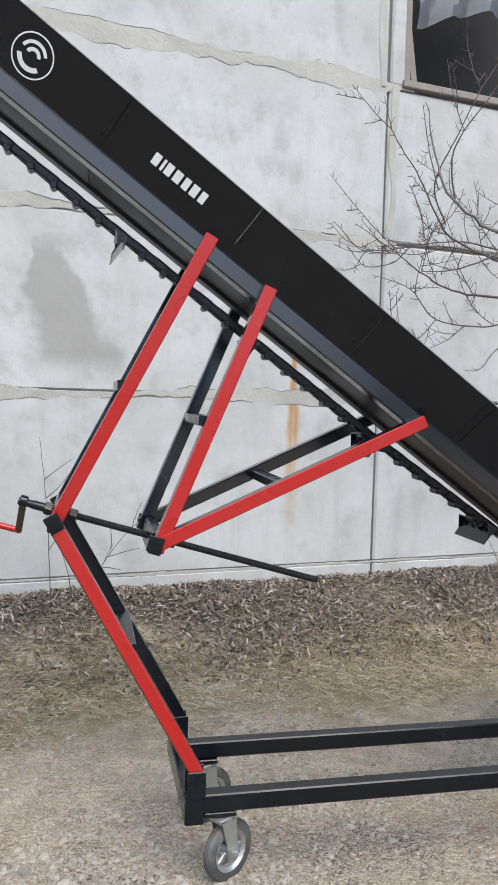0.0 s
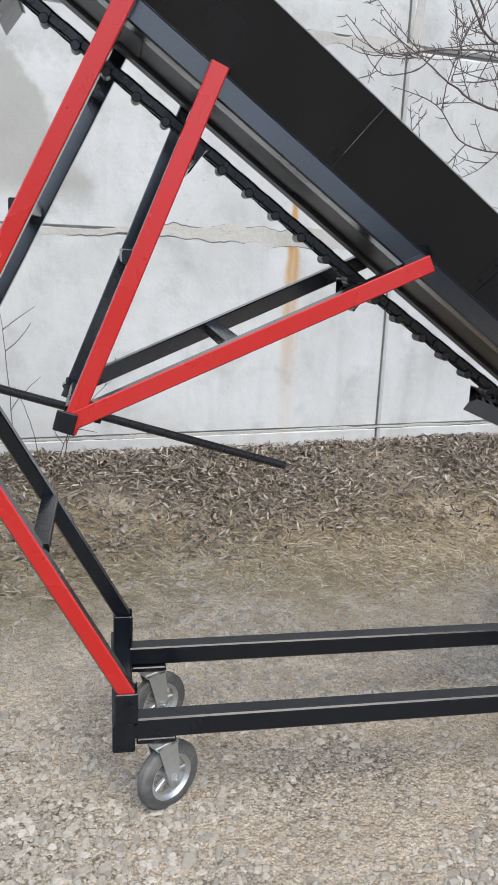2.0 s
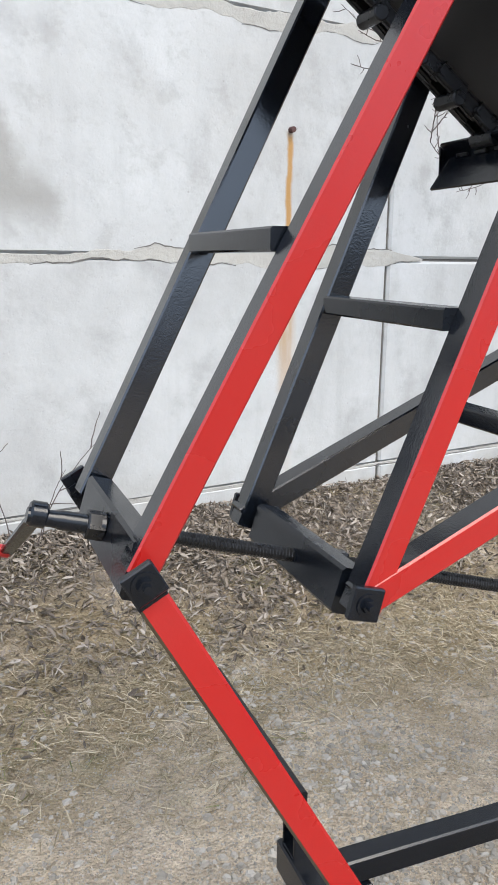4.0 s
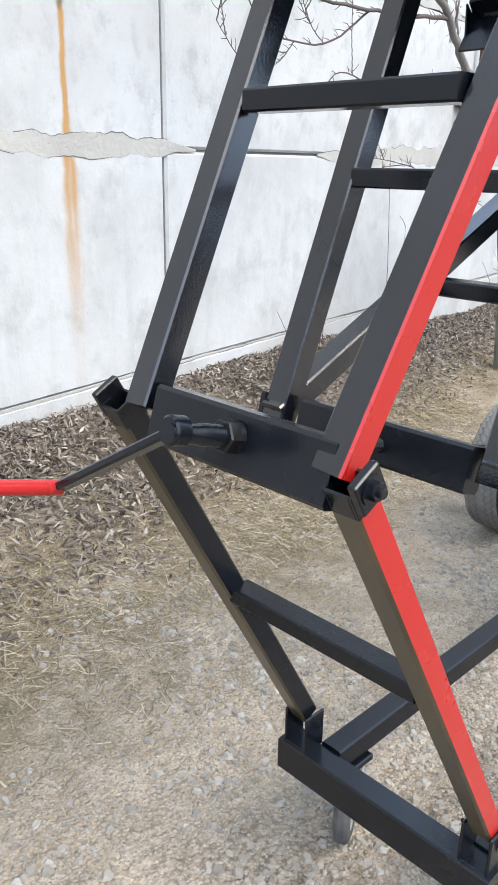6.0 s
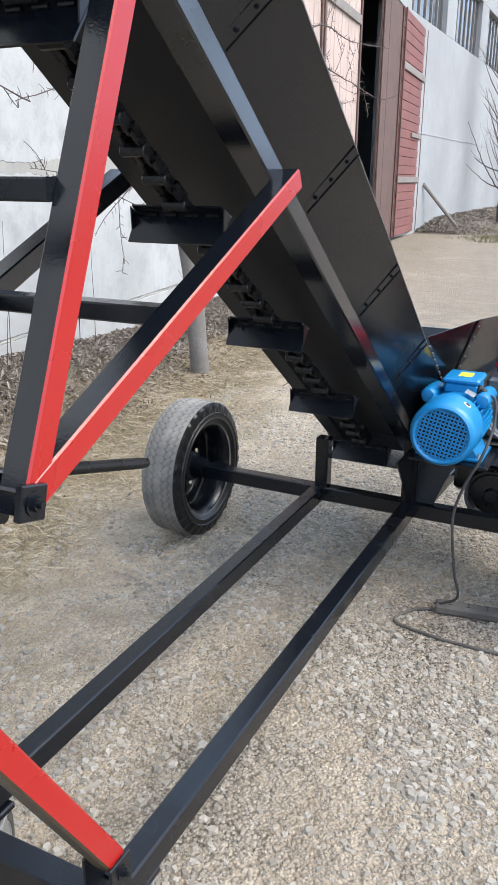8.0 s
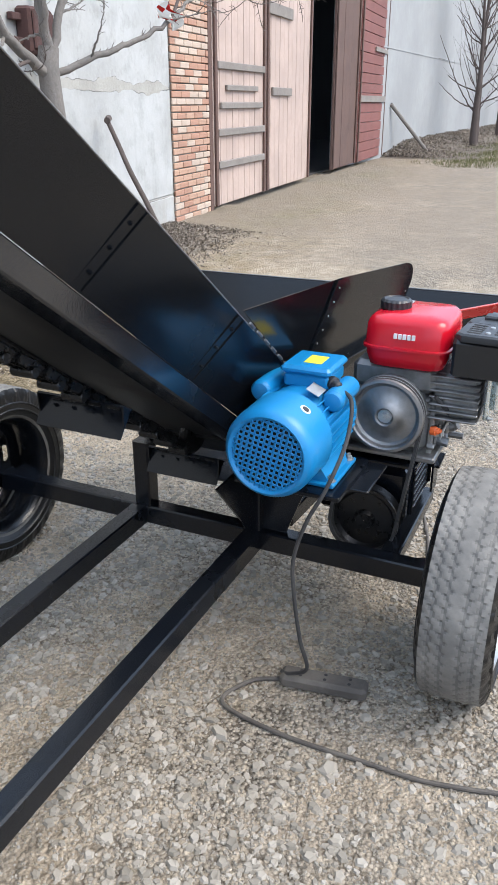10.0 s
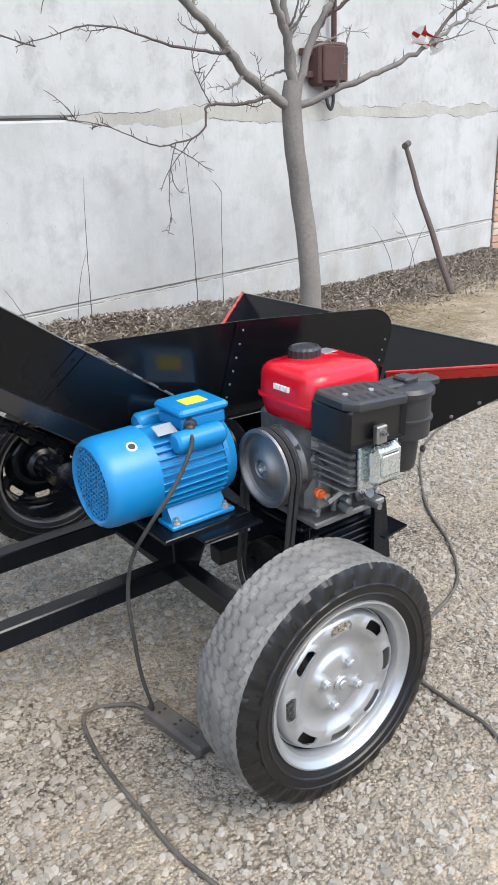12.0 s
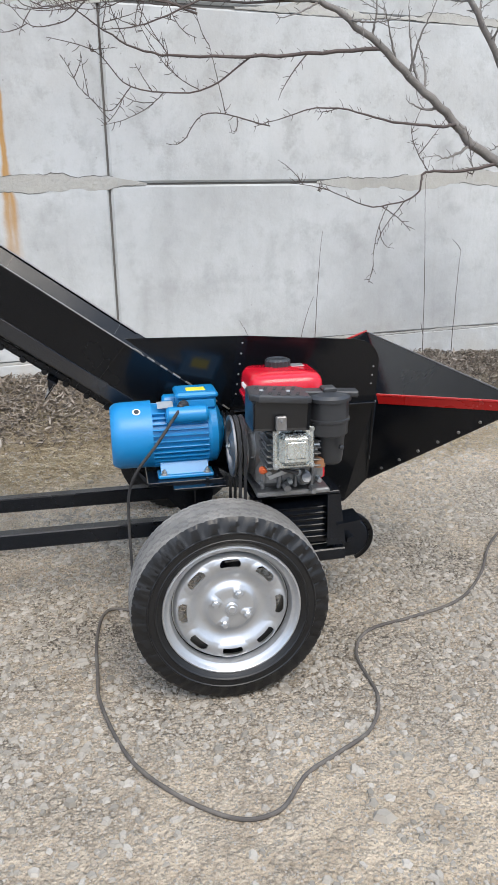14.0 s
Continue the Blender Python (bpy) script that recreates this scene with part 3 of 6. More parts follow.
JOINTS = [-2.315, -1.852, -1.389, -0.926, -0.463, 0.0, 0.463, 0.939, 1.390, 1.862, 2.309]


def build_chassis():
    for y in (NEAR + TUBE / 2, FAR - TUBE / 2):
        bm = bmesh.new()
        beam(bm, (1.10, y, 0.270), (2.925, y, 0.277), TUBE, 0.056)
        part("rail", bm, BLACK, machine)
    bm = bmesh.new()
    beam(bm, (2.95, 2.125, 0.277), (2.95, 3.53, 0.277), 0.05, 0.056)
    axle = part("axle_beam", bm, BLACK, machine)
    for y, z in ((2.672, 0.60), (3.012, 0.50)):
        bm = bmesh.new()
        beam(bm, (2.95, y, 0.305), (2.95, y, z), 0.05, 0.05, up=(0, 1, 0))
        part("upright", bm, BLACK, machine)
    # gussets between the axle and the hubs
    for y0, y1 in ((2.25, 2.13), (3.40, 3.52)):
        bm = bmesh.new()
        plate(bm, [(2.976, y0, 0.29), (2.976, y1, 0.29), (3.03, y1, 0.29)], (0, 0, 0.008))
        part("gusset", bm, BLACK, axle)
    # rear cross beam with the short posts that hold the legs
    bm = bmesh.new()
    beam(bm, (1.073, NEAR - 0.012, 0.253), (1.073, FAR + 0.074, 0.253), 0.056, 0.075)
    part("rear_beam", bm, BLACK, machine)
    for y in (NEAR + 0.024, FAR + 0.034):
        bm = bmesh.new()
        for dy in (-0.027, 0.027):
            block(bm, (1.052, y + dy - 0.003, 0.285), (1.108, y + dy + 0.003, 0.372), 0.002)
        block(bm, (1.052, y - 0.030, 0.285), (1.108, y + 0.030, 0.292), 0.002)
        br = part("leg_bracket", bm, BLACK, machine)
        for g in (-1, 1):
            bm = bmesh.new()
            bolt(bm, (1.082, y + g * 0.030, 0.345), (0, g, 0), 0.008)
            part("bolt", bm, BLACK, br)


def build_caster(x, y, swing):
    m = Matrix.Translation((x, y, 0)) @ Matrix.Rotation(radians(swing), 4, "Z")
    g = lambda p: m @ V(p)
    bm = bmesh.new()
    block(bm, (1.105, y - 0.045, 0.224), (1.205, y + 0.045, 0.240), 0.003)
    caster = part("caster", bm, BLACK, machine, "swivel caster with zinc fork and rubber wheel")
    bm = bmesh.new()
    block(bm, (-0.042, -0.036, 0.214), (0.030, 0.036, 0.222), 0.002, m @ Matrix.Translation((-0.02, 0, 0)))
    rod(bm, g((-0.02, 0, 0.200)), g((-0.02, 0, 0.216)), 0.030, n=20)
    for sy in (-0.026, 0.026):
        plate(bm, [g((-0.045, sy, 0.205)), g((0.015, sy, 0.205)), g((0.024, sy, 0.112)), g((0.006, sy, 0.084)), g((-0.012, sy, 0.096))], m.to_3x3() @ V((0, 0.003, 0)))
    plate(bm, [g((-0.05, -0.027, 0.205)), g((0.018, -0.027, 0.205)), g((0.018, 0.029, 0.205)), g((-0.05, 0.029, 0.205))], (0, 0, -0.004))
    bolt(bm, g((0.006, -0.027, 0.1)), m.to_3x3() @ V((0, -1, 0)), 0.009)
    bolt(bm, g((0.006, 0.029, 0.1)), m.to_3x3() @ V((0, 1, 0)), 0.009)
    part("fork", bm, ZINC, caster)
    ax = m.to_3x3() @ V((0, 1, 0))
    c = g((0.006, 0, 0.097))
    bm = bmesh.new()
    R = 0.094
    lathe(bm, c, ax, [(-0.013, 0.060), (-0.018, 0.066), (-0.019, R - 0.018), (-0.015, R - 0.005), (-0.007, R), (0.007, R), (0.015, R - 0.005), (0.019, R - 0.018), (0.018, 0.066), (0.013, 0.060)], 48)
    part("tyre", bm, CASTER_RUBBER, caster)
    bm = bmesh.new()
    lathe(bm, c, ax, [(-0.015, 0.068), (-0.017, 0.062), (-0.010, 0.056), (-0.008, 0.052), (0.008, 0.052), (0.010, 0.056), (0.017, 0.062), (0.015, 0.068)], 40)
    rod(bm, c - ax * 0.020, c + ax * 0.020, 0.016, n=18)
    for k in range(5):
        q = Matrix.Rotation(2 * math.pi * k / 5 + 0.3, 3, ax) @ V((0, 0, 1))
        beam(bm, c + q * 0.012, c + q * 0.055, 0.013, 0.012, 0.003, up=ax)
    part("rim", bm, ZINC, caster)


def leg(p0, p1, inset=0.0, spread=0.008, lag=0.0, lean=0.0, name="leg"):
    """A pair of legs with the outer sides red, near and far."""
    made = []
    for y, f in ((NEAR + inset + DEEP / 2, -1), (FAR + spread - DEEP / 2, 1)):
        bm = bmesh.new()
        dx = lag if f > 0 else 0.0
        a, b = V((p0[0] - dx, y + f * lean, p0[1])), V((p1[0] - dx, y, p1[1]))
        beam(bm, a, b, LEG, DEEP, 0.0028, up=(0, 1, 0), face=(0, f, 0))
        made.append(part(name, bm, [BLACK_GLOSS, RED], machine, "square black tube leg with a red outer side"))
    return made


def brace(x, z, more=0.0, near=0.036):
    bm = bmesh.new()
    beam(bm, (x, NEAR + near, z), (x, FAR - 0.025 + more, z), 0.045, 0.03, 0.003)
    part("brace", bm, BLACK, machine)


def build_legs():
    leg((1.085, 1.946), (0.659, 1.119), 0.034, lean=0.058)
    leg((1.264, 1.812), (0.947, 1.035), -0.006, 0.016, 0.016)
    leg((1.764, 1.431), (0.944, 1.052), -0.0072, 0.0172, 0.02)
    bm = bmesh.new()
    bolt(bm, (1.070, NEAR - 0.009, 1.926), (0, -1, 0), 0.008, 0.006)
    part("bolt", bm, RED, machine)
    brace(0.850, 1.515, near=0.054)
    brace(1.088, 1.417)
    brace(1.324, 1.226)
    brace(0.875, 0.735, 0.045, 0.05)
    LOW = 0.041
    # lower legs: red outside, bare olive at the back
    for y, y1, f in ((NEAR + 0.012 + LOW / 2, NEAR + 0.001 + LOW / 2, -1), (FAR + 0.056 - LOW / 2, FAR + 0.058 - LOW / 2, 1)):
        a, b = V((0.668, y, 1.092)), V((1.083, y1, 0.362))
        d = (b - a).normalized()
        bm = bmesh.new()
        fs = beam(bm, a, b, LOW, LOW, 0.004, up=(0, 1, 0), face=(0, f, 0))
        back = V((d.z, 0, -d.x))
        for q in fs:
            if q.normal.dot(back if back.x < 0 else -back) > 0.7:
                q.material_index = 2
        low = part("lower_leg", bm, [BLACK, RED, OLIVE], machine, "square tube leg, red outside and bare olive behind")
        # the open upper end: a short hollow sleeve
        bm = bmesh.new()
        n_ = V((-d.z, 0, d.x))
        q0, q1 = a - d * 0.034, a
        for off, w, h in ((V((0, LOW / 2 - 0.002, 0)), LOW, 0.004), (V((0, -LOW / 2 + 0.002, 0)), LOW, 0.004)):
            beam(bm, q0 + off, q1 + off, w, h, 0.001, up=(0, 1, 0))
        for sg in (-1, 1):
            beam(bm, q0 + n_ * sg * (LOW / 2 - 0.002), q1 + n_ * sg * (LOW / 2 - 0.002), 0.004, LOW - 0.008, 0.001, up=(0, 1, 0))
        part("tube_end", bm, BLACK, low)
        bm = bmesh.new()
        yo = y + f * (LOW / 2 + 0.002)
        m = Matrix.Translation((0.655, yo, 1.120)) @ Matrix.Rotation(math.atan2(d.x, -d.z) * -1, 4, "Y")
        block(bm, (-0.022, -0.004 if f > 0 else -0.008, -0.022), (0.022, 0.008 if f > 0 else 0.004, 0.022), 0.002, m)
        bolt(bm, (0.655, yo + f * 0.008, 1.120), (0, f, 0), 0.011, 0.010)
        part("hinge_plate", bm, BLACK, low)
        bm = bmesh.new()
        yo = (NEAR - 0.008) if f < 0 else (FAR + 0.018)
        m = Matrix.Translation((0.942, yo, 1.058)) @ Matrix.Rotation(0.25, 4, "Y")
        block(bm, (-0.023, -0.004 if f > 0 else -0.008, -0.023), (0.023, 0.008 if f > 0 else 0.004, 0.023), 0.002, m)
        bolt(bm, (0.942, yo + f * 0.008, 1.058), (0, f, 0), 0.010, 0.008)
        part("hinge_plate", bm, BLACK, machine)
    # cross members with the screw nuts
    for x, z, w in ((0.664, 1.118, 0.078), (0.952, 1.048, 0.066)):
        bm = bmesh.new()
        beam(bm, (x, NEAR + TUBE, z), (x, FAR - TUBE, z), 0.042, w, 0.005, up=(0.3, 0, 1))
        part("cross_member", bm, BLACK, machine)
    # screw and crank
    bm = bmesh.new()
    a, b = V((0.592, MID, 1.145)), V((1.495, MID, 0.896))
    rod(bm, a, b, 0.0105, n=12, ch=0.002)
    d = (b - a).normalized()
    for k in range(150):
        t = 0.10 + 0.0055 * k
        lathe(bm, a + d * t, d, [(0, 0.0105), (0.0014, 0.0114), (0.0028, 0.0105)], 10)
    screw = part("adjusting_screw", bm, GREASE, machine)
    for t in (0.03, 0.105, 0.36, 0.42):
        bm = bmesh.new()
        rod(bm, a + d * t, a + d * (t + 0.026), 0.021, n=6, ch=0.002)
        part("nut", bm, GREASE, screw)
    # collar and eye at the crank end, flat arm, red grip
    eye, joint = V((0.559, 2.845, 1.156)), V((0.529, 3.054, 1.032))
    bm = bmesh.new()
    lathe(bm, a + d * 0.07, -d, [(0.0, 0.011), (0.0, 0.020), (0.008, 0.021), (0.010, 0.016), (0.014, 0.016), (0.016, 0.020), (0.022, 0.019), (0.024, 0.014), (0.075, 0.0135), (0.08, 0.012), (0.12, 0.011)], 24, True)
    part("crank_collar", bm, BLACK, screw)
    bm = bmesh.new()
    e = (joint - eye).normalized()
    beam(bm, eye - e * 0.010, joint + e * 0.010, 0.012, 0.022, 0.003, up=d)
    rod(bm, eye - d * 0.012, eye + d * 0.012, 0.018, n=20, ch=0.003)
    crank = part("crank_arm", bm, BLACK, machine, "flat black crank arm")
    bm = bmesh.new()
    rod(bm, joint + d * 0.006, joint - d * 0.15, 0.0105, n=16, ch=0.003)
    part("crank_grip", bm, RED, crank, "red painted crank grip")


def build_trough():
    for y, mat in ((2.671 + 0.03, BLACK_GLOSS), (2 * MID - 2.671 - 0.03, UNDER)):
        bm = bmesh.new()
        beam(bm, on_slope(HEAD, -0.029, y), on_slope(TAIL, -0.029, y), 0.06, 0.050, 0.004, up=OFF)
        part("side_tube", bm, mat, machine)
    # floor sheets lapped one over the next, with their edges to be seen from below
    for a0, a1 in zip([HEAD] + JOINTS, JOINTS + [TAIL]):
        bm = bmesh.new()
        plate(bm, [on_slope(a0 - 0.012, -0.0425, 2.730), on_slope(a1, -0.0455, 2.730), on_slope(a1, -0.0455, 2.950), on_slope(a0 - 0.012, -0.0425, 2.950)], OFF * 0.002)
        part("floor_sheet", bm, UNDER, machine)
    for f in (-1, 1):
        yb, yt = MID + f * 0.1665, MID + f * 0.2457
        cuts = [HEAD] + JOINTS + [TAIL]
        out = (on_slope(0.1, 0, yb) - on_slope(0, 0, yb)).cross(on_slope(0, H, yt) - on_slope(0, 0, yb)).normalized()
        out = out if out.y * f > 0 else -out
        for a0, a1 in zip(cuts, cuts[1:]):
            bm = bmesh.new()
            q = 0.0003
            plate(bm, [on_slope(a0 + q, -0.0035, yb), on_slope(a1 - q, -0.0035, yb), on_slope(a1 - q, H, yt), on_slope(a0 + q, H, yt)], out * -0.003)
            part("side_panel", bm, BLACK_SHEET, machine)
        for a in JOINTS:
            # the folded flanges of two panels, standing out and bolted face to face
            for w0, w1, stand in ((-0.026, -0.0006, 0.0022), (0.0006, 0.004, 0.005)):
                bm = bmesh.new()
                plate(bm, [on_slope(a + w0, 0.002, yb) + out * 0.0004, on_slope(a + w1, 0.002, yb) + out * 0.0004, on_slope(a + w1, H - 0.002, yt) + out * 0.0004, on_slope(a + w0, H - 0.002, yt) + out * 0.0004], out * stand)
                rib = part("joint_flange", bm, BLACK_SHEET, machine)
                if w0 > -0.01:
                    continue
                for t in (0.2, 0.5, 0.8):
                    bm = bmesh.new()
                    p = on_slope(a - 0.012, H * t, yb + (yt - yb) * t) + out * 0.0026
                    rod(bm, p, p + out * 0.004, 0.0042, n=6)
                    rod(bm, p, p + out * 0.0065, 0.0022, n=8)
                    part("bolt", bm, BLACK, rib)
        # folded top edge
        bm = bmesh.new()
        beam(bm, on_slope(HEAD, H, yt - f * 0.006), on_slope(TAIL - 0.5, H, yt - f * 0.006), 0.014, 0.003, 0.001, up=OFF)
        part("top_fold", bm, STEEL, machine, "worn bright top edge")


def chain_at(a):
    """The lower run hangs free and closes on the floor towards the foot."""
    return on_slope(a, -0.124 + 0.036 * min(1.0, max(0.0, (a - 1.2) / 1.3)), MID)


def build_chain():
    run = [HEAD + 0.1]
    while run[-1] < 2.66:
        run.append(run[-1] + 0.041)
    bm = bmesh.new()
    for i, (a, b) in enumerate(zip(run, run[1:])):
        p, q = chain_at(a), chain_at(b)
        wide = 0.016 if i % 2 else 0.010
        for sy in (-wide, wide):
            beam(bm, p + V((0, sy, 0)) - DOWN * 0.004, q + V((0, sy, 0)) + DOWN * 0.004, 0.005, 0.027, 0.005, up=OFF)
        rod(bm, p - V((0, 0.021, 0)), p + V((0, 0.021, 0)), 0.007, n=8)
        if i % 2 == 0:
            o = OFF * -0.013
            rod(bm, p + o - V((0, 0.026, 0)), p + o + V((0, 0.026, 0)), 0.0115, n=12, ch=0.002)
    ch = part("chain", bm, GREASE, machine, "greased black drag chain with rollers")
    # sprocket at the foot and the turn of the chain
    c = on_slope(2.70, -0.035, MID)
    bm = bmesh.new()
    lathe(bm, c, (0, 1, 0), [(-0.012, 0.02), (-0.012, 0.055), (-0.006, 0.062), (0.006, 0.062), (0.012, 0.055), (0.012, 0.02)], 24, True)
    rod(bm, c - V((0, 0.2, 0)), c + V((0, 0.16, 0)), 0.015, n=14)
    part("foot_sprocket", bm, GREASE, machine)
    return ch


def build_paddle(a):
    """A folded steel scraper welded to an angle that is bolted across the chain."""
    p = chain_at(a)
    d, n = DOWN, -OFF
    W = 0.107
    bm = bmesh.new()
    plate(bm, [p + n * 0.014 + V((0, -W, 0)), p + n * 0.014 + V((0, W, 0)), p + n * 0.078 + V((0, W * 0.97, 0)), p + n * 0.078 + V((0, -W * 0.97, 0))], d * 0.004)
    pad = part("paddle", bm, BLACK, machine, "folded black steel scraper with bolts")
    bm = bmesh.new()
    plate(bm, [p + n * 0.010 + V((0, -W, 0)) + d * 0.008, p + n * 0.010 + V((0, W, 0)) + d * 0.008, p + n * 0.013 - d * 0.030 + V((0, W * 0.93, 0)), p + n * 0.013 - d * 0.030 + V((0, -W * 0.93, 0))], n * 0.004)
    part("paddle_angle", bm, BLACK, pad)
    for y in (-0.07, -0.024, 0.024, 0.07):
        bm = bmesh.new()
        bolt(bm, p + n * 0.030 + V((0, y, 0)) - d * 0.001, -d, 0.0042, 0.004, False)
        part("bolt", bm, BLACK, pad)
        bm = bmesh.new()
        beam(bm, p + n * 0.016 + V((0, y - 0.014, 0)) - d * 0.002, p + n * 0.016 + V((0, y + 0.014, 0)) - d * 0.002, 0.006, 0.006, 0.002, up=d)
        part("weld", bm, GREASE, pad)
    for sy in (-1, 1):
        bm = bmesh.new()
        plate(bm, [p + n * 0.015 + V((0, sy * W, 0)) - d * 0.001, p + n * 0.050 + V((0, sy * W * 0.98, 0)) - d * 0.001, p + n * 0.015 + V((0, sy * W, 0)) - d * 0.026], (0, -sy * 0.003, 0))
        part("paddle_gusset", bm, BLACK, pad)


def tyre_mesh(bm, c, out, R=0.283, W=0.165, rim=0.188):
    """A car tyre with circular and slanting grooves; slot 0 tread, 1 sidewall."""
    n = 360
    prof = []
    for k in range(25):
        y = -W / 2 + 0.012 + (W - 0.024) * k / 24
        prof.append((y, R - 0.006 * abs(y / (W / 2)) ** 3.0, True))
    side = [(W / 2 - 0.004, R - 0.013), (W / 2, R - 0.028), (W / 2 + 0.003, R - 0.044), (W / 2 + 0.0055, R - 0.046), (W / 2 + 0.0055, R - 0.049), (W / 2 + 0.003, R - 0.051), (W / 2 + 0.003, rim + 0.030), (W / 2 + 0.005, rim + 0.028), (W / 2 + 0.005, rim + 0.025), (W / 2 + 0.001, rim + 0.022), (W / 2 - 0.006, rim + 0.008), (W / 2 - 0.016, rim - 0.004)]
    prof = [(-y, r, False) for y, r in reversed(side)] + prof + [(y, r, False) for y, r in side]
    axis = V((0, out, 0))
    rings = []
    for y, r, tread in prof:
        ring = []
        for i in range(n):
            q = r
            if tread:
                t = (i + abs(y) / W * 36) % 6
                zig = 0.0016 if i % 6 < 3 else -0.0012
                if min(abs(abs(y) - 0.020 - zig), abs(abs(y) - 0.050 - zig)) < 0.0026 or (t < 0.9 and abs(y) > 0.006):
                    q -= 0.0026
            elif r > R - 0.03 and (i // 5) % 2:
                q -= 0.0028
            th = 2 * math.pi * i / n
            lug = 0.0035 if R - 0.045 < r < R - 0.012 and not tread and (i + int(r * 900) * 2) % 12 < 5 else 0.0
            ring.append(c + V((math.cos(th) * q, 0, math.sin(th) * q)) + axis * (y - math.copysign(lug, y)))
        rings.append(ring)
    fs = loop_faces(bm, rings, True, False)
    bmesh.ops.recalc_face_normals(bm, faces=fs)
    for f in fs:
        ctr = f.calc_center_median()
        if abs((ctr - c).y) > W / 2 - 0.010:
            f.material_index = 1
        elif math.hypot(ctr.x - c.x, ctr.z - c.z) < R - 0.0013 - 0.006 * abs((ctr - c).y / (W / 2)) ** 3:
            f.material_index = 2


def rim_mesh(bm, c, out):
    """A pressed steel wheel: a stepped lip, and a disc with eight raised, rounded windows round a dished middle with four bolt bosses."""
    prof = [(0.020, 0.029), (0.023, 0.028), (0.030, 0.026), (0.038, 0.0255), (0.050, 0.025), (0.062, 0.024), (0.069, 0.020), (0.074, 0.014), (0.082, 0.011), (0.092, 0.012), (0.104, 0.017), (0.113, 0.023)]
    prof += [(0.116 + 0.002 * k, 0.0245 + 0.004 * math.sin(math.pi * k / 19)) for k in range(20)]
    prof += [(0.157, 0.021), (0.160, 0.014), (0.163, 0.004), (0.167, 0.004), (0.170, 0.018), (0.174, 0.029), (0.180, 0.032), (0.185, 0.036), (0.188, 0.044), (0.191, 0.047), (0.195, 0.046), (0.1965, 0.040)]
    n = 320
    rings = []
    for r, h in prof:
        ring = []
        for i in range(n):
            th = 2 * math.pi * i / n
            w = (th / (math.pi / 4) - round(th / (math.pi / 4))) * math.pi / 4
            up = 0.0
            if 0.10 < r < 0.162:
                d = math.hypot(r * w / 0.046, (r - 0.136) / 0.030)
                up = 0.0042 * max(0.0, 1.0 - d ** 4)
            q = min(math.hypot(r * math.cos(th) - 0.050 * math.cos(g), r * math.sin(th) - 0.050 * math.sin(g)) for g in (0.35 + math.pi / 4 + math.pi / 2 * k for k in range(4)))
            up += 0.006 * max(0.0, 1.0 - (q / 0.017) ** 4)
            ring.append(bm.verts.new(c + V((math.cos(th) * r, out * (h + up), math.sin(th) * r))))
        rings.append(ring)
    for k, (a, b) in enumerate(zip(rings, rings[1:])):
        r = (prof[k][0] + prof[k + 1][0]) / 2
        for i in range(n):
            th = 2 * math.pi * (i + 0.5) / n
            w = (th / (math.pi / 4) - round(th / (math.pi / 4))) * math.pi / 4
            x, y = max(0.0, abs(r * w) - 0.018), r - 0.138
            if math.hypot(x, y) < 0.0125:
                continue
            j = (i + 1) % n
            bm.faces.new((a[i], a[j], b[j], b[i]))
    bm.faces.new(list(reversed(rings[0])))
    bmesh.ops.recalc_face_normals(bm, faces=bm.faces[:])
    bmesh.ops.solidify(bm, geom=bm.faces[:], thickness=0.004)


def build_wheel(y, out):
    """y is the middle of the tyre; out is the side of the dish."""
    c = V((2.952, y, 0.283))
    bm = bmesh.new()
    tyre_mesh(bm, c, out)
    tyre = part("tyre", bm, [TREAD, SIDEWALL, GROOVE], machine, "worn dusty car tyre with black sidewalls", 25)
    bm = bmesh.new()
    rim_mesh(bm, c + V((0, out * 0.035, 0)), out)
    rim = part("rim", bm, RIM if out < 0 else BLACK, tyre, "silver steel wheel with eight windows" if out < 0 else "black steel wheel", 35)
    bm = bmesh.new()
    lathe(bm, c, (0, out, 0), [(-0.075, 0.186), (-0.068, 0.180), (-0.05, 0.172), (0.0, 0.160), (0.04, 0.166), (0.055, 0.176), (0.066, 0.186)], 64)
    part("rim_barrel", bm, BLACK if out > 0 else SIDEWALL, tyre)
    for k in range(4):
        th = math.pi / 4 + math.pi / 2 * k + 0.35
        bm = bmesh.new()
        p = c + V((math.cos(th) * 0.050, out * 0.063, math.sin(th) * 0.050))
        rod(bm, p, p + V((0, out * 0.014, 0)), 0.0105, n=6, ch=0.002)
        rod(bm, p, p + V((0, out * 0.019, 0)), 0.006, n=10)
        part("wheel_nut", bm, RIM if out < 0 else BLACK, tyre)
    bm = bmesh.new()
    rod(bm, c + V((0, out * 0.05, 0)), c + V((0, out * 0.071, 0)), 0.019, n=24, ch=0.003)
    rod(bm, c + V((0, out * 0.07, 0)), c + V((0, out * 0.075, 0)), 0.011, n=24, ch=0.002)
    part("hub_cap", bm, RIM if out < 0 else BLACK, tyre)
    bm = bmesh.new()
    lathe(bm, c, (0, out, 0), [(-0.06, 0.02), (-0.06, 0.040), (-0.01, 0.046), (0.0, 0.062), (0.035, 0.066), (0.045, 0.05)], 32, True)
    part("hub_drum", bm, BLACK, tyre)


build_chassis()
build_caster(1.185, 2.690, 34)
build_caster(1.180, 3.035, 30)
build_legs()
build_trough()
build_chain()
for _a in (-2.29, -1.79, -1.29, -0.80, -0.30, 0.20, 0.70, 1.20, 1.70, 2.20, 2.70):
    build_paddle(_a)
build_wheel(2.083, -1)
build_wheel(3.595, 1)


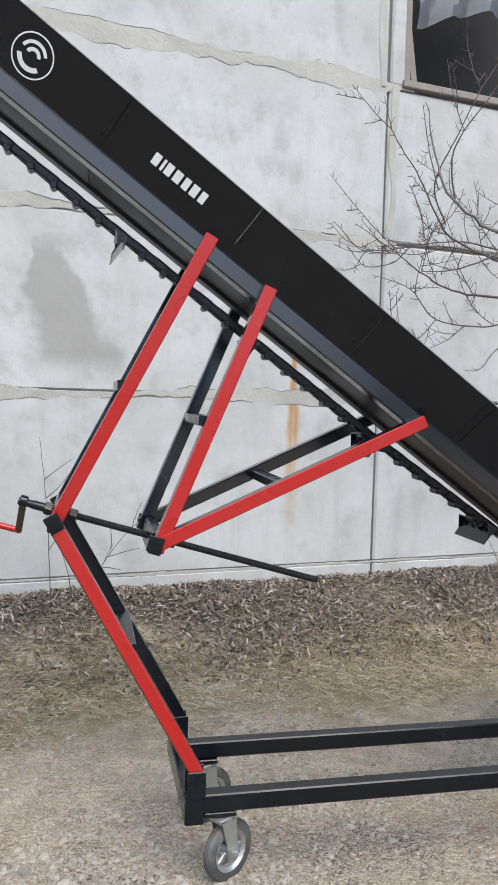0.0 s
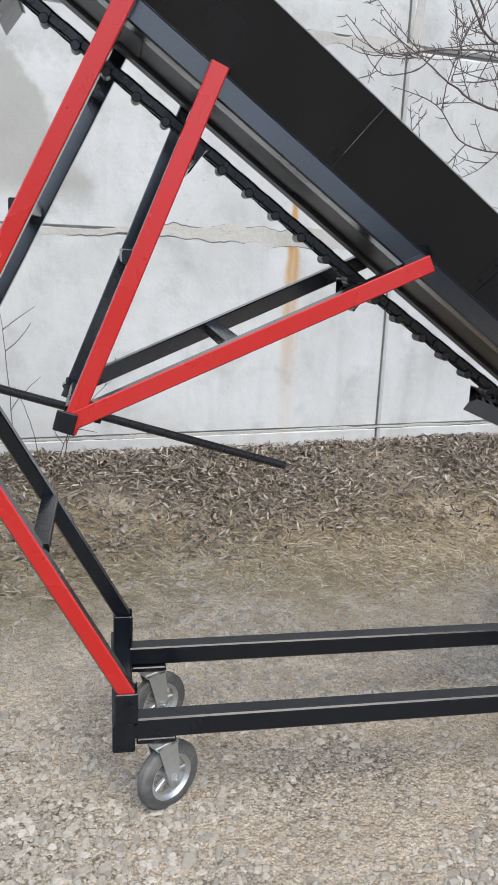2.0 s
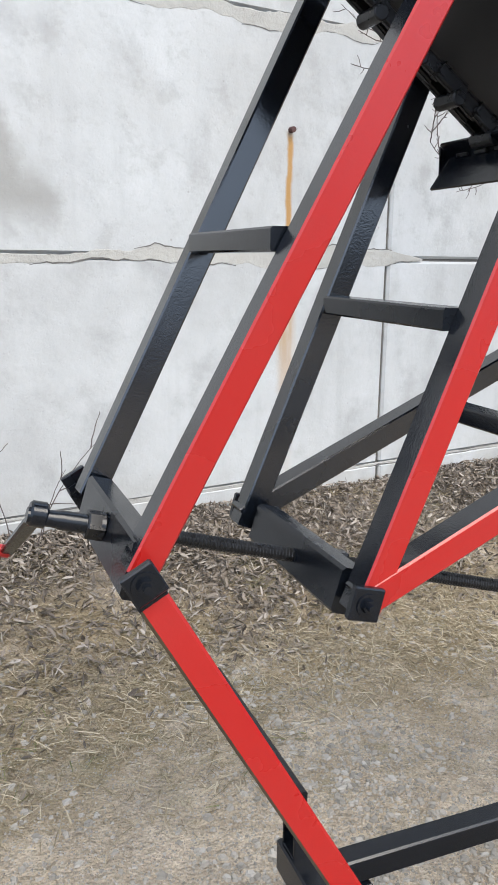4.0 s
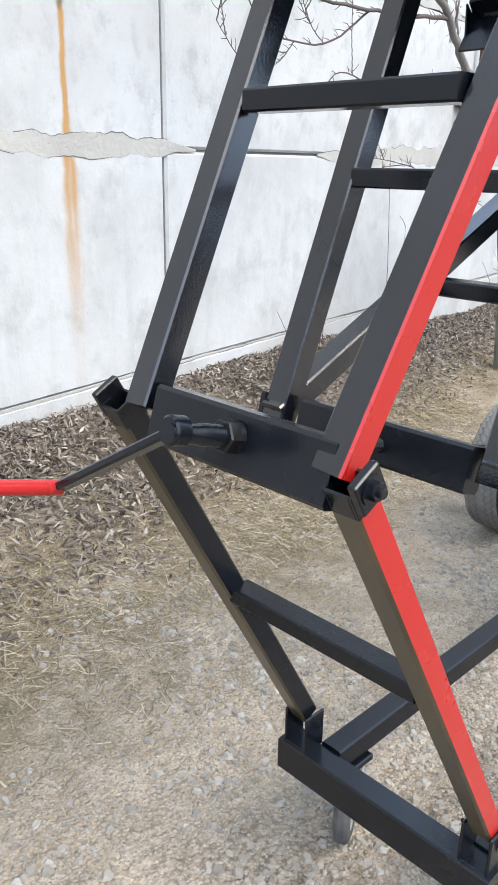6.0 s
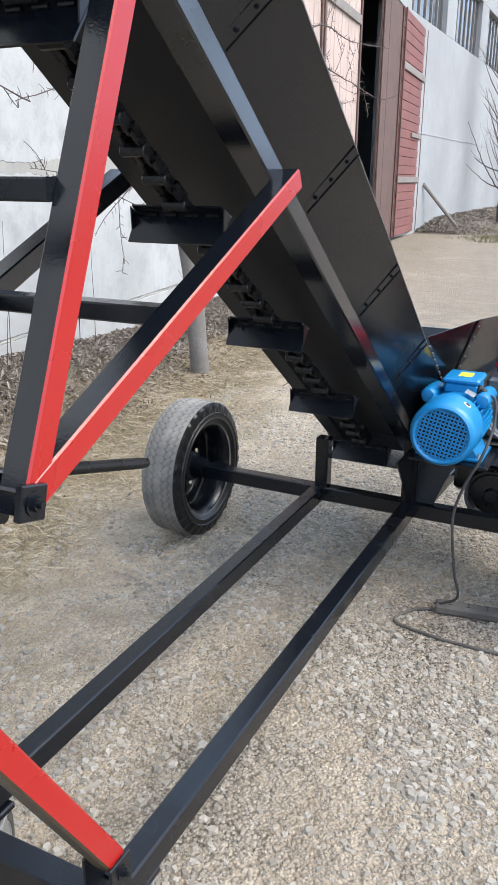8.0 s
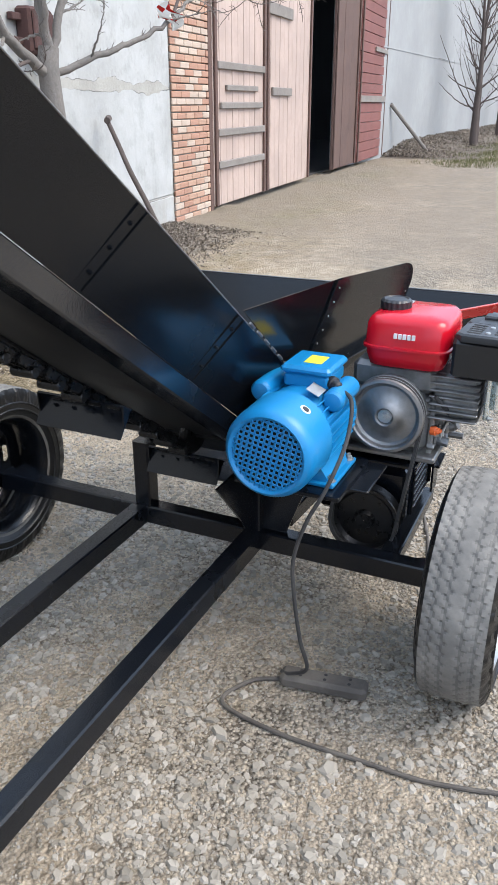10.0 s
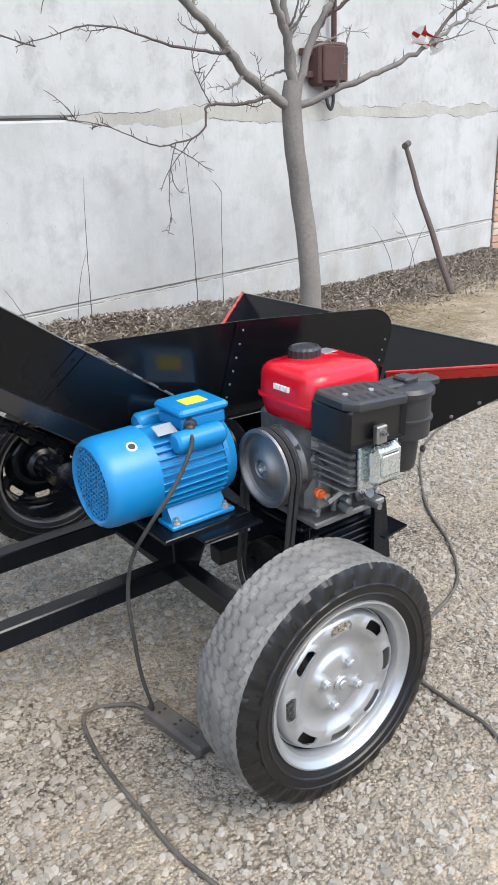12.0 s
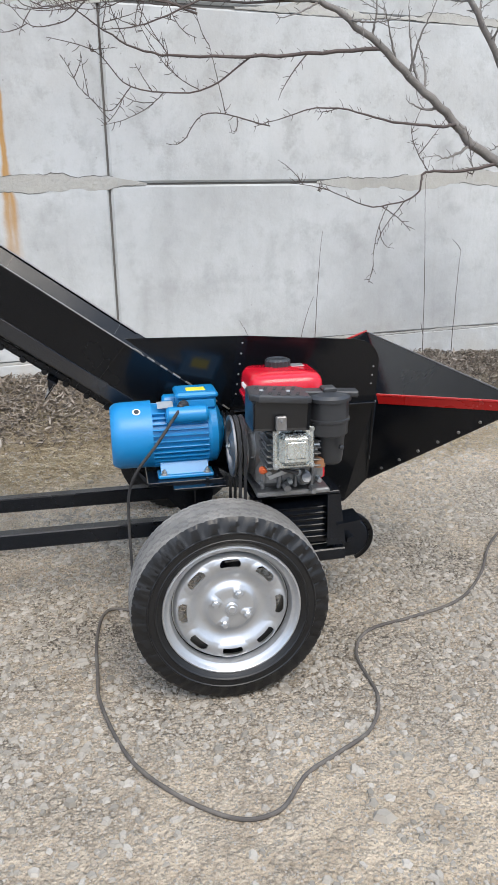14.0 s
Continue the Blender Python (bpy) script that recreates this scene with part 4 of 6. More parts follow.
# ---------------------------------------------------------------- feed hopper
def build_hopper():
    def flare(x, z, f):
        """The side plates lean out from the weld along the trough's top edge."""
        return MID + f * (0.2475 + 0.40 * max(0.0, 0.593 * (x - 2.718) + 0.805 * (z - 0.955)))
    arc = [(3.425 + 0.085 * math.sin(t), 0.868 + 0.085 * math.cos(t)) for t in np.linspace(0.05, math.pi / 2, 9)]
    upper = [(2.716, 0.962), (3.09, 0.968)] + arc + [(3.515, 0.735), (3.06, 0.697), (2.93, 0.793)]
    for f in (-1, 1):
        bm = bmesh.new()
        plate(bm, [(x, flare(x, z, f), z) for x, z in (upper if f < 0 else [(x, min(z, 0.745)) for x, z in upper])], (0, -f * 0.003, 0))
        side = part("hopper_side", bm, BLACK_SHEET, machine, "flared black sheet hopper side with a rounded corner")
        # the lower sheet leans in under the fold
        yb = MID + f * 0.225
        bm = bmesh.new()
        plate(bm, [(3.06, flare(3.06, 0.70, f), 0.700), (3.515, flare(3.515, 0.735, f), 0.735), (3.545, yb, 0.415), (3.46, yb, 0.335), (3.22, yb, 0.345), (3.00, yb, 0.60)], (0, -f * 0.003, 0))
        part("lower_sheet", bm, BLACK_SHEET, side)
        if f > 0:
            continue
        # the bolted upright seam and the ledge
        bm = bmesh.new()
        plate(bm, [(x, flare(x, z, f) - 0.002, z) for x, z in ((3.065, 0.967), (3.100, 0.965), (3.085, 0.72), (3.050, 0.72))], (0, f * 0.004, 0))
        part("seam_strip", bm, BLACK, side)
        bm = bmesh.new()
        beam(bm, (3.05, flare(3.05, 0.704, f) - 0.012, 0.704), (3.515, flare(3.515, 0.737, f) - 0.012, 0.737), 0.026, 0.004, 0.001)
        part("ledge", bm, BLACK, side)
        for x, z in [(3.082 - 0.003 * k, 0.945 - 0.036 * k) for k in range(6)] + [(3.495, 0.86 - 0.03 * k) for k in range(3)]:
            bm = bmesh.new()
            lathe(bm, (x, flare(x, z, f) - (0.006 if x < 3.2 else 0), z), (0, f, 0), [(0, 0.0032), (0.0016, 0.0028), (0.0024, 0.001)], 8, True)
            part("rivet", bm, STEEL, side)
        # welds along the trough's edge
        for k in range(8):
            bm = bmesh.new()
            x = 2.745 + 0.040 * k
            z0, z1 = (0.9475 - 0.7254 * (q - 2.718) for q in (x, x + 0.022))
            beam(bm, (x, flare(x, z0, f) - 0.003, z0), (x + 0.022, flare(x + 0.022, z1, f) - 0.003, z1), 0.006, 0.006, 0.002)
            part("weld", bm, STEEL, side)
    A, B = V((3.515, 2.452, 0.760)), V((3.545, 2.612, 0.415))
    N, F = V((3.87, 2.12, 0.79)), V((3.85, 3.56, 0.785))
    mir = lambda p: V((p.x, 2 * MID - p.y, p.z))
    for a, b, c, nm in ((A, B, N, -1), (mir(A), mir(B), F, 1)):
        bm = bmesh.new()
        n = (b - a).cross(c - a).normalized()
        if n.y * nm < 0:
            n = -n
        plate(bm, [a, b, c], -n * 0.003)
        wing = part("hopper_wing", bm, BLACK_SHEET, machine, "flared black hopper wing with a red top strip")
        d = (c - a).normalized()
        dn = n.cross(d)
        if dn.z > 0:
            dn = -dn
        bm = bmesh.new()
        plate(bm, [a + n * 0.001, c + n * 0.001, c + dn * 0.030 + n * 0.001, a + dn * 0.030 + n * 0.001], n * 0.003)
        beam(bm, a - dn * 0.003, c - dn * 0.003, 0.010, 0.006, 0.001)
        part("top_strip", bm, RED, wing, "red painted edge strip")
        for k in range(7):
            p = b + (c - b) * (0.1 + 0.125 * k) + (a - b).normalized() * 0.022
            bm = bmesh.new()
            lathe(bm, p + n * 0.001, n, [(0, 0.006), (0.003, 0.005), (0.004, 0.001)], 8, True)
            part("rivet", bm, STEEL, wing)
    bm = bmesh.new()
    plate(bm, [B, N, F, mir(B)], V((0.004, 0, -0.002)))
    part("hopper_apron", bm, BLACK_SHEET, machine, "sloping black feed plate")
    bm = bmesh.new()
    beam(bm, N, F, 0.006, 0.004, 0.001)
    part("apron_edge", bm, STEEL, machine)
    bm = bmesh.new()
    plate(bm, [(2.95, 2.66, 0.42), (3.50, 2.66, 0.345), (3.50, 3.02, 0.345), (2.95, 3.02, 0.42)], (0, 0, 0.004))
    part("hopper_floor", bm, BLACK_SHEET, machine)


build_hopper()


# ---------------------------------------------------------------- electric motor
def build_motor():
    c = V((0, 2.512, 0.665))
    X = lambda x: V((x, c.y, c.z))
    R = 0.103
    # mounting plate and its bracket
    bm = bmesh.new()
    block(bm, (2.755, 2.375, 0.532), (2.990, 2.640, 0.544), 0.002)
    shelf = part("motor_shelf", bm, BLACK, machine)
    bm = bmesh.new()
    plate(bm, [(2.985, 2.50, 0.532), (2.985, 2.66, 0.532), (2.95, 2.66, 0.305), (2.95, 2.58, 0.305)], (0.006, 0, 0))
    plate(bm, [(2.70, 2.655, 0.532), (2.97, 2.655, 0.532), (2.95, 2.655, 0.31), (2.90, 2.655, 0.31)], (0, 0.006, 0))
    part("shelf_bracket", bm, BLACK, shelf)
    bm = bmesh.new()
    block(bm, (2.83, 2.33, 0.528), (2.995, 2.42, 0.536), 0.002)
    bolt(bm, (2.94, 2.375, 0.536), (0, 0, 1), 0.009)
    part("slide_plate", bm, BLACK, shelf)
    # finned body
    bm = bmesh.new()
    lathe(bm, X(2.775), (1, 0, 0), [(0.0, 0.085), (0.0, R - 0.008), (0.19, R - 0.008), (0.19, 0.085)], 48, True)
    lathe(bm, X(2.955), (1, 0, 0), [(0.0, R - 0.004), (0.010, R), (0.030, R - 0.004), (0.046, 0.07), (0.052, 0.045), (0.062, 0.04), (0.062, 0.012)], 48, True)
    body = part("electric_motor", bm, BLUE, machine, "blue painted electric motor with fins and fan cover")
    for k in range(36):
        th = 2 * math.pi * k / 36
        if 0.32 < (th % (2 * math.pi)) / math.pi < 0.68:
            continue
        bm = bmesh.new()
        d = V((0, math.cos(th), math.sin(th)))
        beam(bm, X(2.78) + d * (R - 0.006), X(2.955) + d * (R - 0.006), 0.0035, 0.022, 0.001, up=d)
        part("cooling_fin", bm, BLUE, body)
    # fan cover with its grille of square holes
    bm = bmesh.new()
    lathe(bm, X(2.648), (1, 0, 0), [(0.016, 0.080), (0.007, 0.086), (0.005, 0.090), (0.010, 0.097), (0.022, R + 0.001), (0.040, R + 0.003), (0.134, R + 0.004), (0.134, R - 0.004)], 56)
    part("fan_cover", bm, BLUE, body)
    # near-black disc added behind the grille as painted shade inside the cover
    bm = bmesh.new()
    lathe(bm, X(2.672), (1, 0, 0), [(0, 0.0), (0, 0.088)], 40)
    part("fan_shadow", bm, OPENING_SHADE, body)
    bm = bmesh.new()
    pitch = 0.0125
    for k in range(-7, 8):
        o = k * pitch
        h = math.sqrt(max(0, 0.084 ** 2 - o * o))
        for aa, bb in (((0, o, -h), (0, o, h)), ((0, -h, o), (0, h, o))):
            rot = Matrix.Rotation(radians(12), 3, "X")
            beam(bm, X(2.660) + rot @ V(aa), X(2.660) + rot @ V(bb), 0.0048, 0.004, 0.0008, up=(1, 0, 0))
    part("fan_grille", bm, BLUE, body, "blue grille of small square holes")
    # feet
    for y in (2.435, 2.590):
        bm = bmesh.new()
        plate(bm, [(2.80, y - 0.028, 0.545), (2.80, y + 0.028, 0.545), (2.80, y + (0.03 if y < 2.5 else -0.01), 0.60), (2.80, y + (0.01 if y < 2.5 else -0.03), 0.60)], (0.15, 0, 0))
        block(bm, (2.790, y - 0.034, 0.5445), (2.965, y + 0.034, 0.556), 0.003)
        foot = part("motor_foot", bm, BLUE, body)
        for x in (2.81, 2.945):
            bm = bmesh.new()
            bolt(bm, (x, y - 0.020 if y < 2.5 else y + 0.020, 0.556), (0, 0, 1), 0.008, 0.010)
            part("foot_bolt", bm, ZINC, foot)
    # terminal box
    bm = bmesh.new()
    block(bm, (2.865, 2.450, 0.752), (2.985, 2.560, 0.786), 0.006)
    block(bm, (2.858, 2.443, 0.786), (2.992, 2.567, 0.806), 0.007)
    box = part("terminal_box", bm, BLUE, body)
    bm = bmesh.new()
    block(bm, (2.895, 2.478, 0.8055), (2.955, 2.522, 0.8072), 0.0004)
    part("warning_label", bm, YELLOW, box, "yellow warning sticker")
    bm = bmesh.new()
    lathe(bm, (2.885, 2.448, 0.770), (-0.55, -0.8, -0.1), [(0.0, 0.016), (0.012, 0.016), (0.014, 0.012), (0.028, 0.011), (0.032, 0.006)], 18, True)
    part("cable_gland", bm, DARK, box)
    # two capacitors
    for y in (2.424, 2.602):
        bm = bmesh.new()
        lathe(bm, (2.822, y, 0.744), (1, 0, 0), [(0.0, 0.006), (0.003, 0.020), (0.010, 0.026), (0.125, 0.026), (0.133, 0.020), (0.136, 0.006)], 28, True)
        beam(bm, (2.85, y + (0.02 if y < 2.5 else -0.02), 0.722), (2.94, y + (0.02 if y < 2.5 else -0.02), 0.722), 0.05, 0.016, 0.002)
        part("capacitor", bm, BLUE, body)
    # round badge and rating plate on the shell
    d = V((0, -0.55, 0.835)).normalized()
    bm = bmesh.new()
    lathe(bm, X(2.735) + d * (R + 0.003), d, [(0, 0.013), (0.0012, 0.0125), (0.0016, 0.001)], 24, True)
    badge = part("badge", bm, WHITE, body, "small round white badge")
    bm = bmesh.new()
    lathe(bm, X(2.735) + d * (R + 0.0048), d, [(0, 0.0085), (0.0008, 0.008), (0.001, 0.001)], 20, True)
    part("badge_centre", bm, DARK, badge)
    bm = bmesh.new()
    d = V((0, -0.42, 0.9)).normalized()
    beam(bm, X(2.800) + d * (R + 0.012), X(2.850) + d * (R + 0.012), 0.034, 0.0016, 0.0005, up=d)
    part("rating_plate", bm, ZINC, body, "small pale rating plate")
    # drive pulley behind the motor
    bm = bmesh.new()
    lathe(bm, X(3.010), (1, 0, 0), [(0.0, 0.012), (0.0, 0.058), (0.006, 0.060), (0.013, 0.048), (0.020, 0.060), (0.027, 0.048), (0.034, 0.060), (0.04, 0.058), (0.04, 0.012)], 36, True)
    part("motor_pulley", bm, GREASE, body)


build_motor()


# ---------------------------------------------------------------- petrol engine and drive
def belt_loop(bm, x, c1, r1, c2, r2, w=0.010, h=0.008):
    """A V-belt round two pulleys that stand square to x."""
    c1, c2 = V(c1), V(c2)
    d = (c2 - c1)
    L = d.length
    ang = math.atan2(d.z, d.y)
    a = math.acos((r1 - r2) / L)
    pts = []
    for t in np.linspace(a, 2 * math.pi - a, 22):
        pts.append(V((x, c1.y + r1 * math.cos(ang + t), c1.z + r1 * math.sin(ang + t))))
    for t in np.linspace(-a, a, 18):
        pts.append(V((x, c2.y + r2 * math.cos(ang + t), c2.z + r2 * math.sin(ang + t))))
    ctr = (c1 + c2) / 2
    rings = []
    n = len(pts)
    for i, p in enumerate(pts):
        t = (pts[(i + 1) % n] - pts[i - 1]).normalized()
        o = V((0, t.z, -t.y))
        rings.append([p + V((-w / 2, 0, 0)) + o * h / 2, p + V((w / 2, 0, 0)) + o * h / 2, p + V((w / 3, 0, 0)) - o * h / 2, p + V((-w / 3, 0, 0)) - o * h / 2])
    rings.append(rings[0])
    fs = loop_faces(bm, rings, True, False)
    bmesh.ops.recalc_face_normals(bm, faces=fs)


def build_engine():
    # crankcase: a rounded casting with ribs and bolts
    bm = bmesh.new()
    block(bm, (3.075, 2.255, 0.535), (3.285, 2.480, 0.705), 0.024)
    lathe(bm, (3.045, 2.355, 0.652), (1, 0, 0), [(0.0, 0.03), (0.0, 0.070), (0.03, 0.092), (0.055, 0.092)], 28, True)
    block(bm, (3.085, 2.25, 0.700), (3.27, 2.46, 0.768), 0.012)
    block(bm, (3.07, 2.23, 0.522), (3.295, 2.49, 0.538), 0.004)
    for k in range(6):
        th = 0.6 + 0.9 * k
        bolt(bm, V((3.072, 2.355 + 0.084 * math.cos(th), 0.652 + 0.084 * math.sin(th))), (-1, 0, 0), 0.006, 0.006)
    engine = part("petrol_engine", bm, ALLOY, machine, "small petrol engine with red tank and black air filter")
    # small castings and fasteners on the crankcase
    rnd = random.Random(8)
    for k in range(9):
        bm = bmesh.new()
        x, z = 3.085 + 0.022 * k, 0.565 + 0.030 * ((k * 5) % 4)
        rod(bm, (x, 2.256, z), (x, 2.236 - 0.006 * (k % 3), z), 0.008 + 0.002 * (k % 2), n=6 + 6 * (k % 2), ch=0.002)
        part("case_bolt", bm, ZINC if k % 3 else ALLOY, engine)
    for k in range(4):
        bm = bmesh.new()
        beam(bm, (3.090 + 0.05 * k, 2.250, 0.545), (3.104 + 0.05 * k, 2.250, 0.690), 0.012, 0.014, 0.003, up=(0, 1, 0))
        part("case_rib", bm, ALLOY, engine)
    bm = bmesh.new()
    hose(bm, smooth_line([(3.085, 2.245, 0.70), (3.10, 2.215, 0.66), (3.14, 2.205, 0.62), (3.19, 2.21, 0.60)], 6), 0.006, 8)
    part("breather_hose", bm, CABLE, engine)
    bm = bmesh.new()
    beam(bm, (3.105, 2.228, 0.585), (3.215, 2.222, 0.625), 0.005, 0.014, 0.001, up=(0, 0, 1))
    part("governor_lever", bm, ZINC, engine)
    bm = bmesh.new()
    lathe(bm, (3.215, 2.25, 0.575), (0, -1, 0.1), [(0, 0.022), (0.02, 0.022), (0.026, 0.016), (0.040, 0.015), (0.042, 0.004)], 18, True)
    part("starter_boss", bm, ALLOY, engine)
    # cylinder fins
    for k in range(7):
        bm = bmesh.new()
        z = 0.640 + 0.018 * k
        block(bm, (3.082 + 0.003 * (k % 2), 2.140, z), (3.242, 2.262, z + 0.005), 0.002)
        part("cooling_fin", bm, ALLOY, engine)
    bm = bmesh.new()
    block(bm, (3.10, 2.145, 0.640), (3.225, 2.26, 0.755), 0.010)
    part("cylinder", bm, ALLOY, engine)
    # pressed valve cover
    bm = bmesh.new()
    block(bm, (3.097, 2.118, 0.648), (3.215, 2.130, 0.768), 0.004)
    block(bm, (3.110, 2.088, 0.662), (3.202, 2.120, 0.756), 0.014)
    block(bm, (3.128, 2.084, 0.685), (3.184, 2.090, 0.735), 0.003)
    cover = part("valve_cover", bm, CHROME, engine, "bright pressed valve cover")
    for x, z in ((3.104, 0.655), (3.208, 0.655), (3.104, 0.761), (3.208, 0.761)):
        bm = bmesh.new()
        bolt(bm, (x, 2.118, z), (0, -1, 0), 0.005, 0.006)
        part("cover_bolt", bm, ZINC, cover)
    # exhaust guard: a squared black shell with a slotted, rounded top
    bm = bmesh.new()
    out = [(3.032, 0.775), (3.192, 0.768), (3.197, 0.842), (3.186, 0.856), (3.048, 0.866), (3.034, 0.852)]
    rings = []
    for y, k in ((2.090, 0.90), (2.080, 0.98), (2.086, 1.0), (2.200, 1.0), (2.208, 0.92)):
        cx, cz = 3.115, 0.82
        rings.append([V((cx + (x - cx) * k, y, cz + (z - cz) * k)) for x, z in out])
    fs = loop_faces(bm, rings)
    bmesh.ops.recalc_face_normals(bm, faces=fs)
    guard = part("exhaust_guard", bm, GUARD_BLACK, engine, "black exhaust guard with a slotted grey top")
    bm = bmesh.new()
    tp = [(3.050, 2.074), (3.180, 2.070), (3.196, 2.082), (3.200, 2.19), (3.186, 2.206), (3.052, 2.206), (3.034, 2.19), (3.028, 2.10)]
    g = lambda x: 0.870 - (x - 3.03) * 0.075
    mid_ = V((3.115, 2.14, 0))
    rings = [[V((mid_.x + (x - mid_.x) * k, mid_.y + (y - mid_.y) * k, g(x) + h)) for x, y in tp] for k, h in ((1.0, -0.012), (1.02, -0.004), (1.0, 0.003), (0.94, 0.007))]
    bmesh.ops.recalc_face_normals(bm, faces=loop_faces(bm, rings))
    lid = part("guard_top", bm, DARK, guard, "dark grey slotted metal top")
    # slots aren't cut: near-black bars on the lid paint the shade in them
    for i in range(2):
        for k in range(5):
            bm = bmesh.new()
            x, y = 3.055 + 0.026 * k, 2.105 + 0.062 * i
            beam(bm, (x, y - 0.016, g(x) + 0.0075), (x + 0.010, y + 0.016, g(x + 0.01) + 0.0075), 0.009, 0.0015, 0.0005)
            part("slot", bm, OPENING_SHADE, lid)
    for k in range(2):
        bm = bmesh.new()
        lathe(bm, (3.068 + 0.075 * k, 2.136, g(3.068 + 0.075 * k) + 0.006), (0, 0, 1), [(0, 0.007), (0.004, 0.006), (0.005, 0.001)], 10, True)
        part("lid_screw", bm, ZINC, lid)
    bm = bmesh.new()
    block(bm, (3.095, 2.066, 0.775), (3.125, 2.082, 0.815), 0.003)
    bolt(bm, (3.11, 2.066, 0.80), (0, -1, 0), 0.006)
    part("guard_tab", bm, STEEL, guard)
    # fuel tank
    bm = bmesh.new()
    prof = [(0.762, 0.80, 0.80), (0.768, 0.90, 0.89), (0.790, 0.96, 0.95), (0.810, 0.985, 0.975), (0.812, 1.035, 1.04), (0.818, 1.035, 1.04), (0.820, 1.0, 0.99), (0.868, 0.975, 0.965), (0.880, 0.935, 0.92), (0.889, 0.86, 0.82), (0.892, 0.4, 0.3)]
    cx, cy, hx, hy, cr = 3.166, 2.327, 0.112, 0.106, 0.45
    rings = []
    for z, kx, ky in prof:
        ring = []
        for i in range(48):
            th = 2 * math.pi * i / 48
            q = (abs(math.cos(th)) ** 6.5 + abs(math.sin(th)) ** 6.5) ** (-1 / 6.5)
            ring.append(V((cx + hx * kx * q * math.cos(th), cy + hy * ky * q * math.sin(th), z)))
        rings.append(ring)
    fs = loop_faces(bm, rings)
    bmesh.ops.recalc_face_normals(bm, faces=fs)
    tank = part("fuel_tank", bm, TANK_RED, engine, "glossy red fuel tank with a black cap", 50)
    bm = bmesh.new()
    rings = []
    for z, r, rib in ((0.889, 0.030, 0), (0.891, 0.037, 1), (0.908, 0.037, 1), (0.913, 0.033, 0.4), (0.914, 0.030, 0), (0.9115, 0.027, 0), (0.9115, 0.006, 0)):
        rings.append([V((3.168 + (r + rib * 0.0022 * (i % 4 < 2)) * math.cos(2 * math.pi * i / 72), 2.380 + (r + rib * 0.0022 * (i % 4 < 2)) * math.sin(2 * math.pi * i / 72), z)) for i in range(72)])
    bmesh.ops.recalc_face_normals(bm, faces=loop_faces(bm, rings))
    part("fuel_cap", bm, DARK, tank, "ribbed black fuel cap")
    # plain bars where the tank carries its mark and stickers
    for k in range(5):
        bm = bmesh.new()
        block(bm, (3.0505, 2.300 + 0.011 * k, 0.842), (3.0590, 2.308 + 0.011 * k, 0.854), 0.0004)
        part("mark_bar", bm, WHITE, tank)
    bm = bmesh.new()
    block(bm, (3.205, 2.35, 0.8915), (3.245, 2.39, 0.8935), 0.0004)
    part("sticker", bm, ZINC, tank)
    # air filter
    fx, fy = 3.262, 2.150
    bm = bmesh.new()
    lathe(bm, (fx, fy, 0.735), (0, 0, 1), [(0.0, 0.048), (0.004, 0.057), (0.040, 0.059), (0.042, 0.063), (0.049, 0.063), (0.051, 0.059), (0.100, 0.058), (0.104, 0.030)], 36, True)
    filt = part("air_filter", bm, DARK, engine, "black plastic air filter housing")
    bm = bmesh.new()
    lathe(bm, (fx, fy, 0.834), (0, 0, 1), [(0.0, 0.060), (0.002, 0.066), (0.012, 0.066), (0.020, 0.058), (0.026, 0.030), (0.026, 0.001)], 36, True)
    beam(bm, (fx - 0.070, fy + 0.01, 0.856), (fx + 0.082, fy - 0.005, 0.850), 0.050, 0.018, 0.005)
    block(bm, (fx - 0.02, fy - 0.022, 0.856), (fx + 0.02, fy + 0.022, 0.872), 0.004)
    part("filter_lid", bm, DARK, filt)
    bm = bmesh.new()
    rings = []
    for z, k, dx in ((0.640, 0.55, 0.004), (0.648, 0.72, 0.003), (0.665, 0.80, 0.002), (0.742, 0.98, 0.0)):
        rings.append([V((fx + 0.012 + dx + 0.046 * k * math.cos(2 * math.pi * i / 24), fy + 0.02 + 0.045 * k * math.sin(2 * math.pi * i / 24), z)) for i in range(24)])
    bmesh.ops.recalc_face_normals(bm, faces=loop_faces(bm, rings))
    part("filter_intake", bm, DARK, filt)
    bm = bmesh.new()
    lathe(bm, (fx + 0.03, fy - 0.028, 0.70), (0.4, -0.9, 0), [(0, 0.008), (0.008, 0.008), (0.010, 0.004)], 14, True)
    part("drain_spout", bm, DARK, filt)
    # carburettor, bowl and levers
    bm = bmesh.new()
    block(bm, (3.205, 2.165, 0.660), (3.255, 2.215, 0.712), 0.008)
    rod(bm, (3.20, 2.158, 0.700), (3.265, 2.152, 0.705), 0.006, n=10)
    carb = part("carburettor", bm, ZINC, engine)
    bm = bmesh.new()
    lathe(bm, (3.240, 2.165, 0.630), (0, 0, 1), [(0, 0.008), (0.004, 0.020), (0.03, 0.022), (0.034, 0.012)], 20, True)
    part("carburettor_bowl", bm, paint("bowl_bronze", (0.28, 0.13, 0.06), (0.3, 0.2, 0.12), 0.4, 0.3), carb)
    # oil filler, drain and small fittings
    bm = bmesh.new()
    lathe(bm, (3.092, 2.248, 0.606), (-0.2, -1, 0.1), [(0.0, 0.012), (0.012, 0.012), (0.014, 0.009), (0.020, 0.008)], 16, True)
    block(bm, (3.083, 2.222, 0.602), (3.101, 2.232, 0.611), 0.003)
    part("oil_plug", bm, ORANGE, engine, "orange oil filler plug")
    bm = bmesh.new()
    rod(bm, (3.16, 2.245, 0.555), (3.16, 2.215, 0.550), 0.012, n=6)
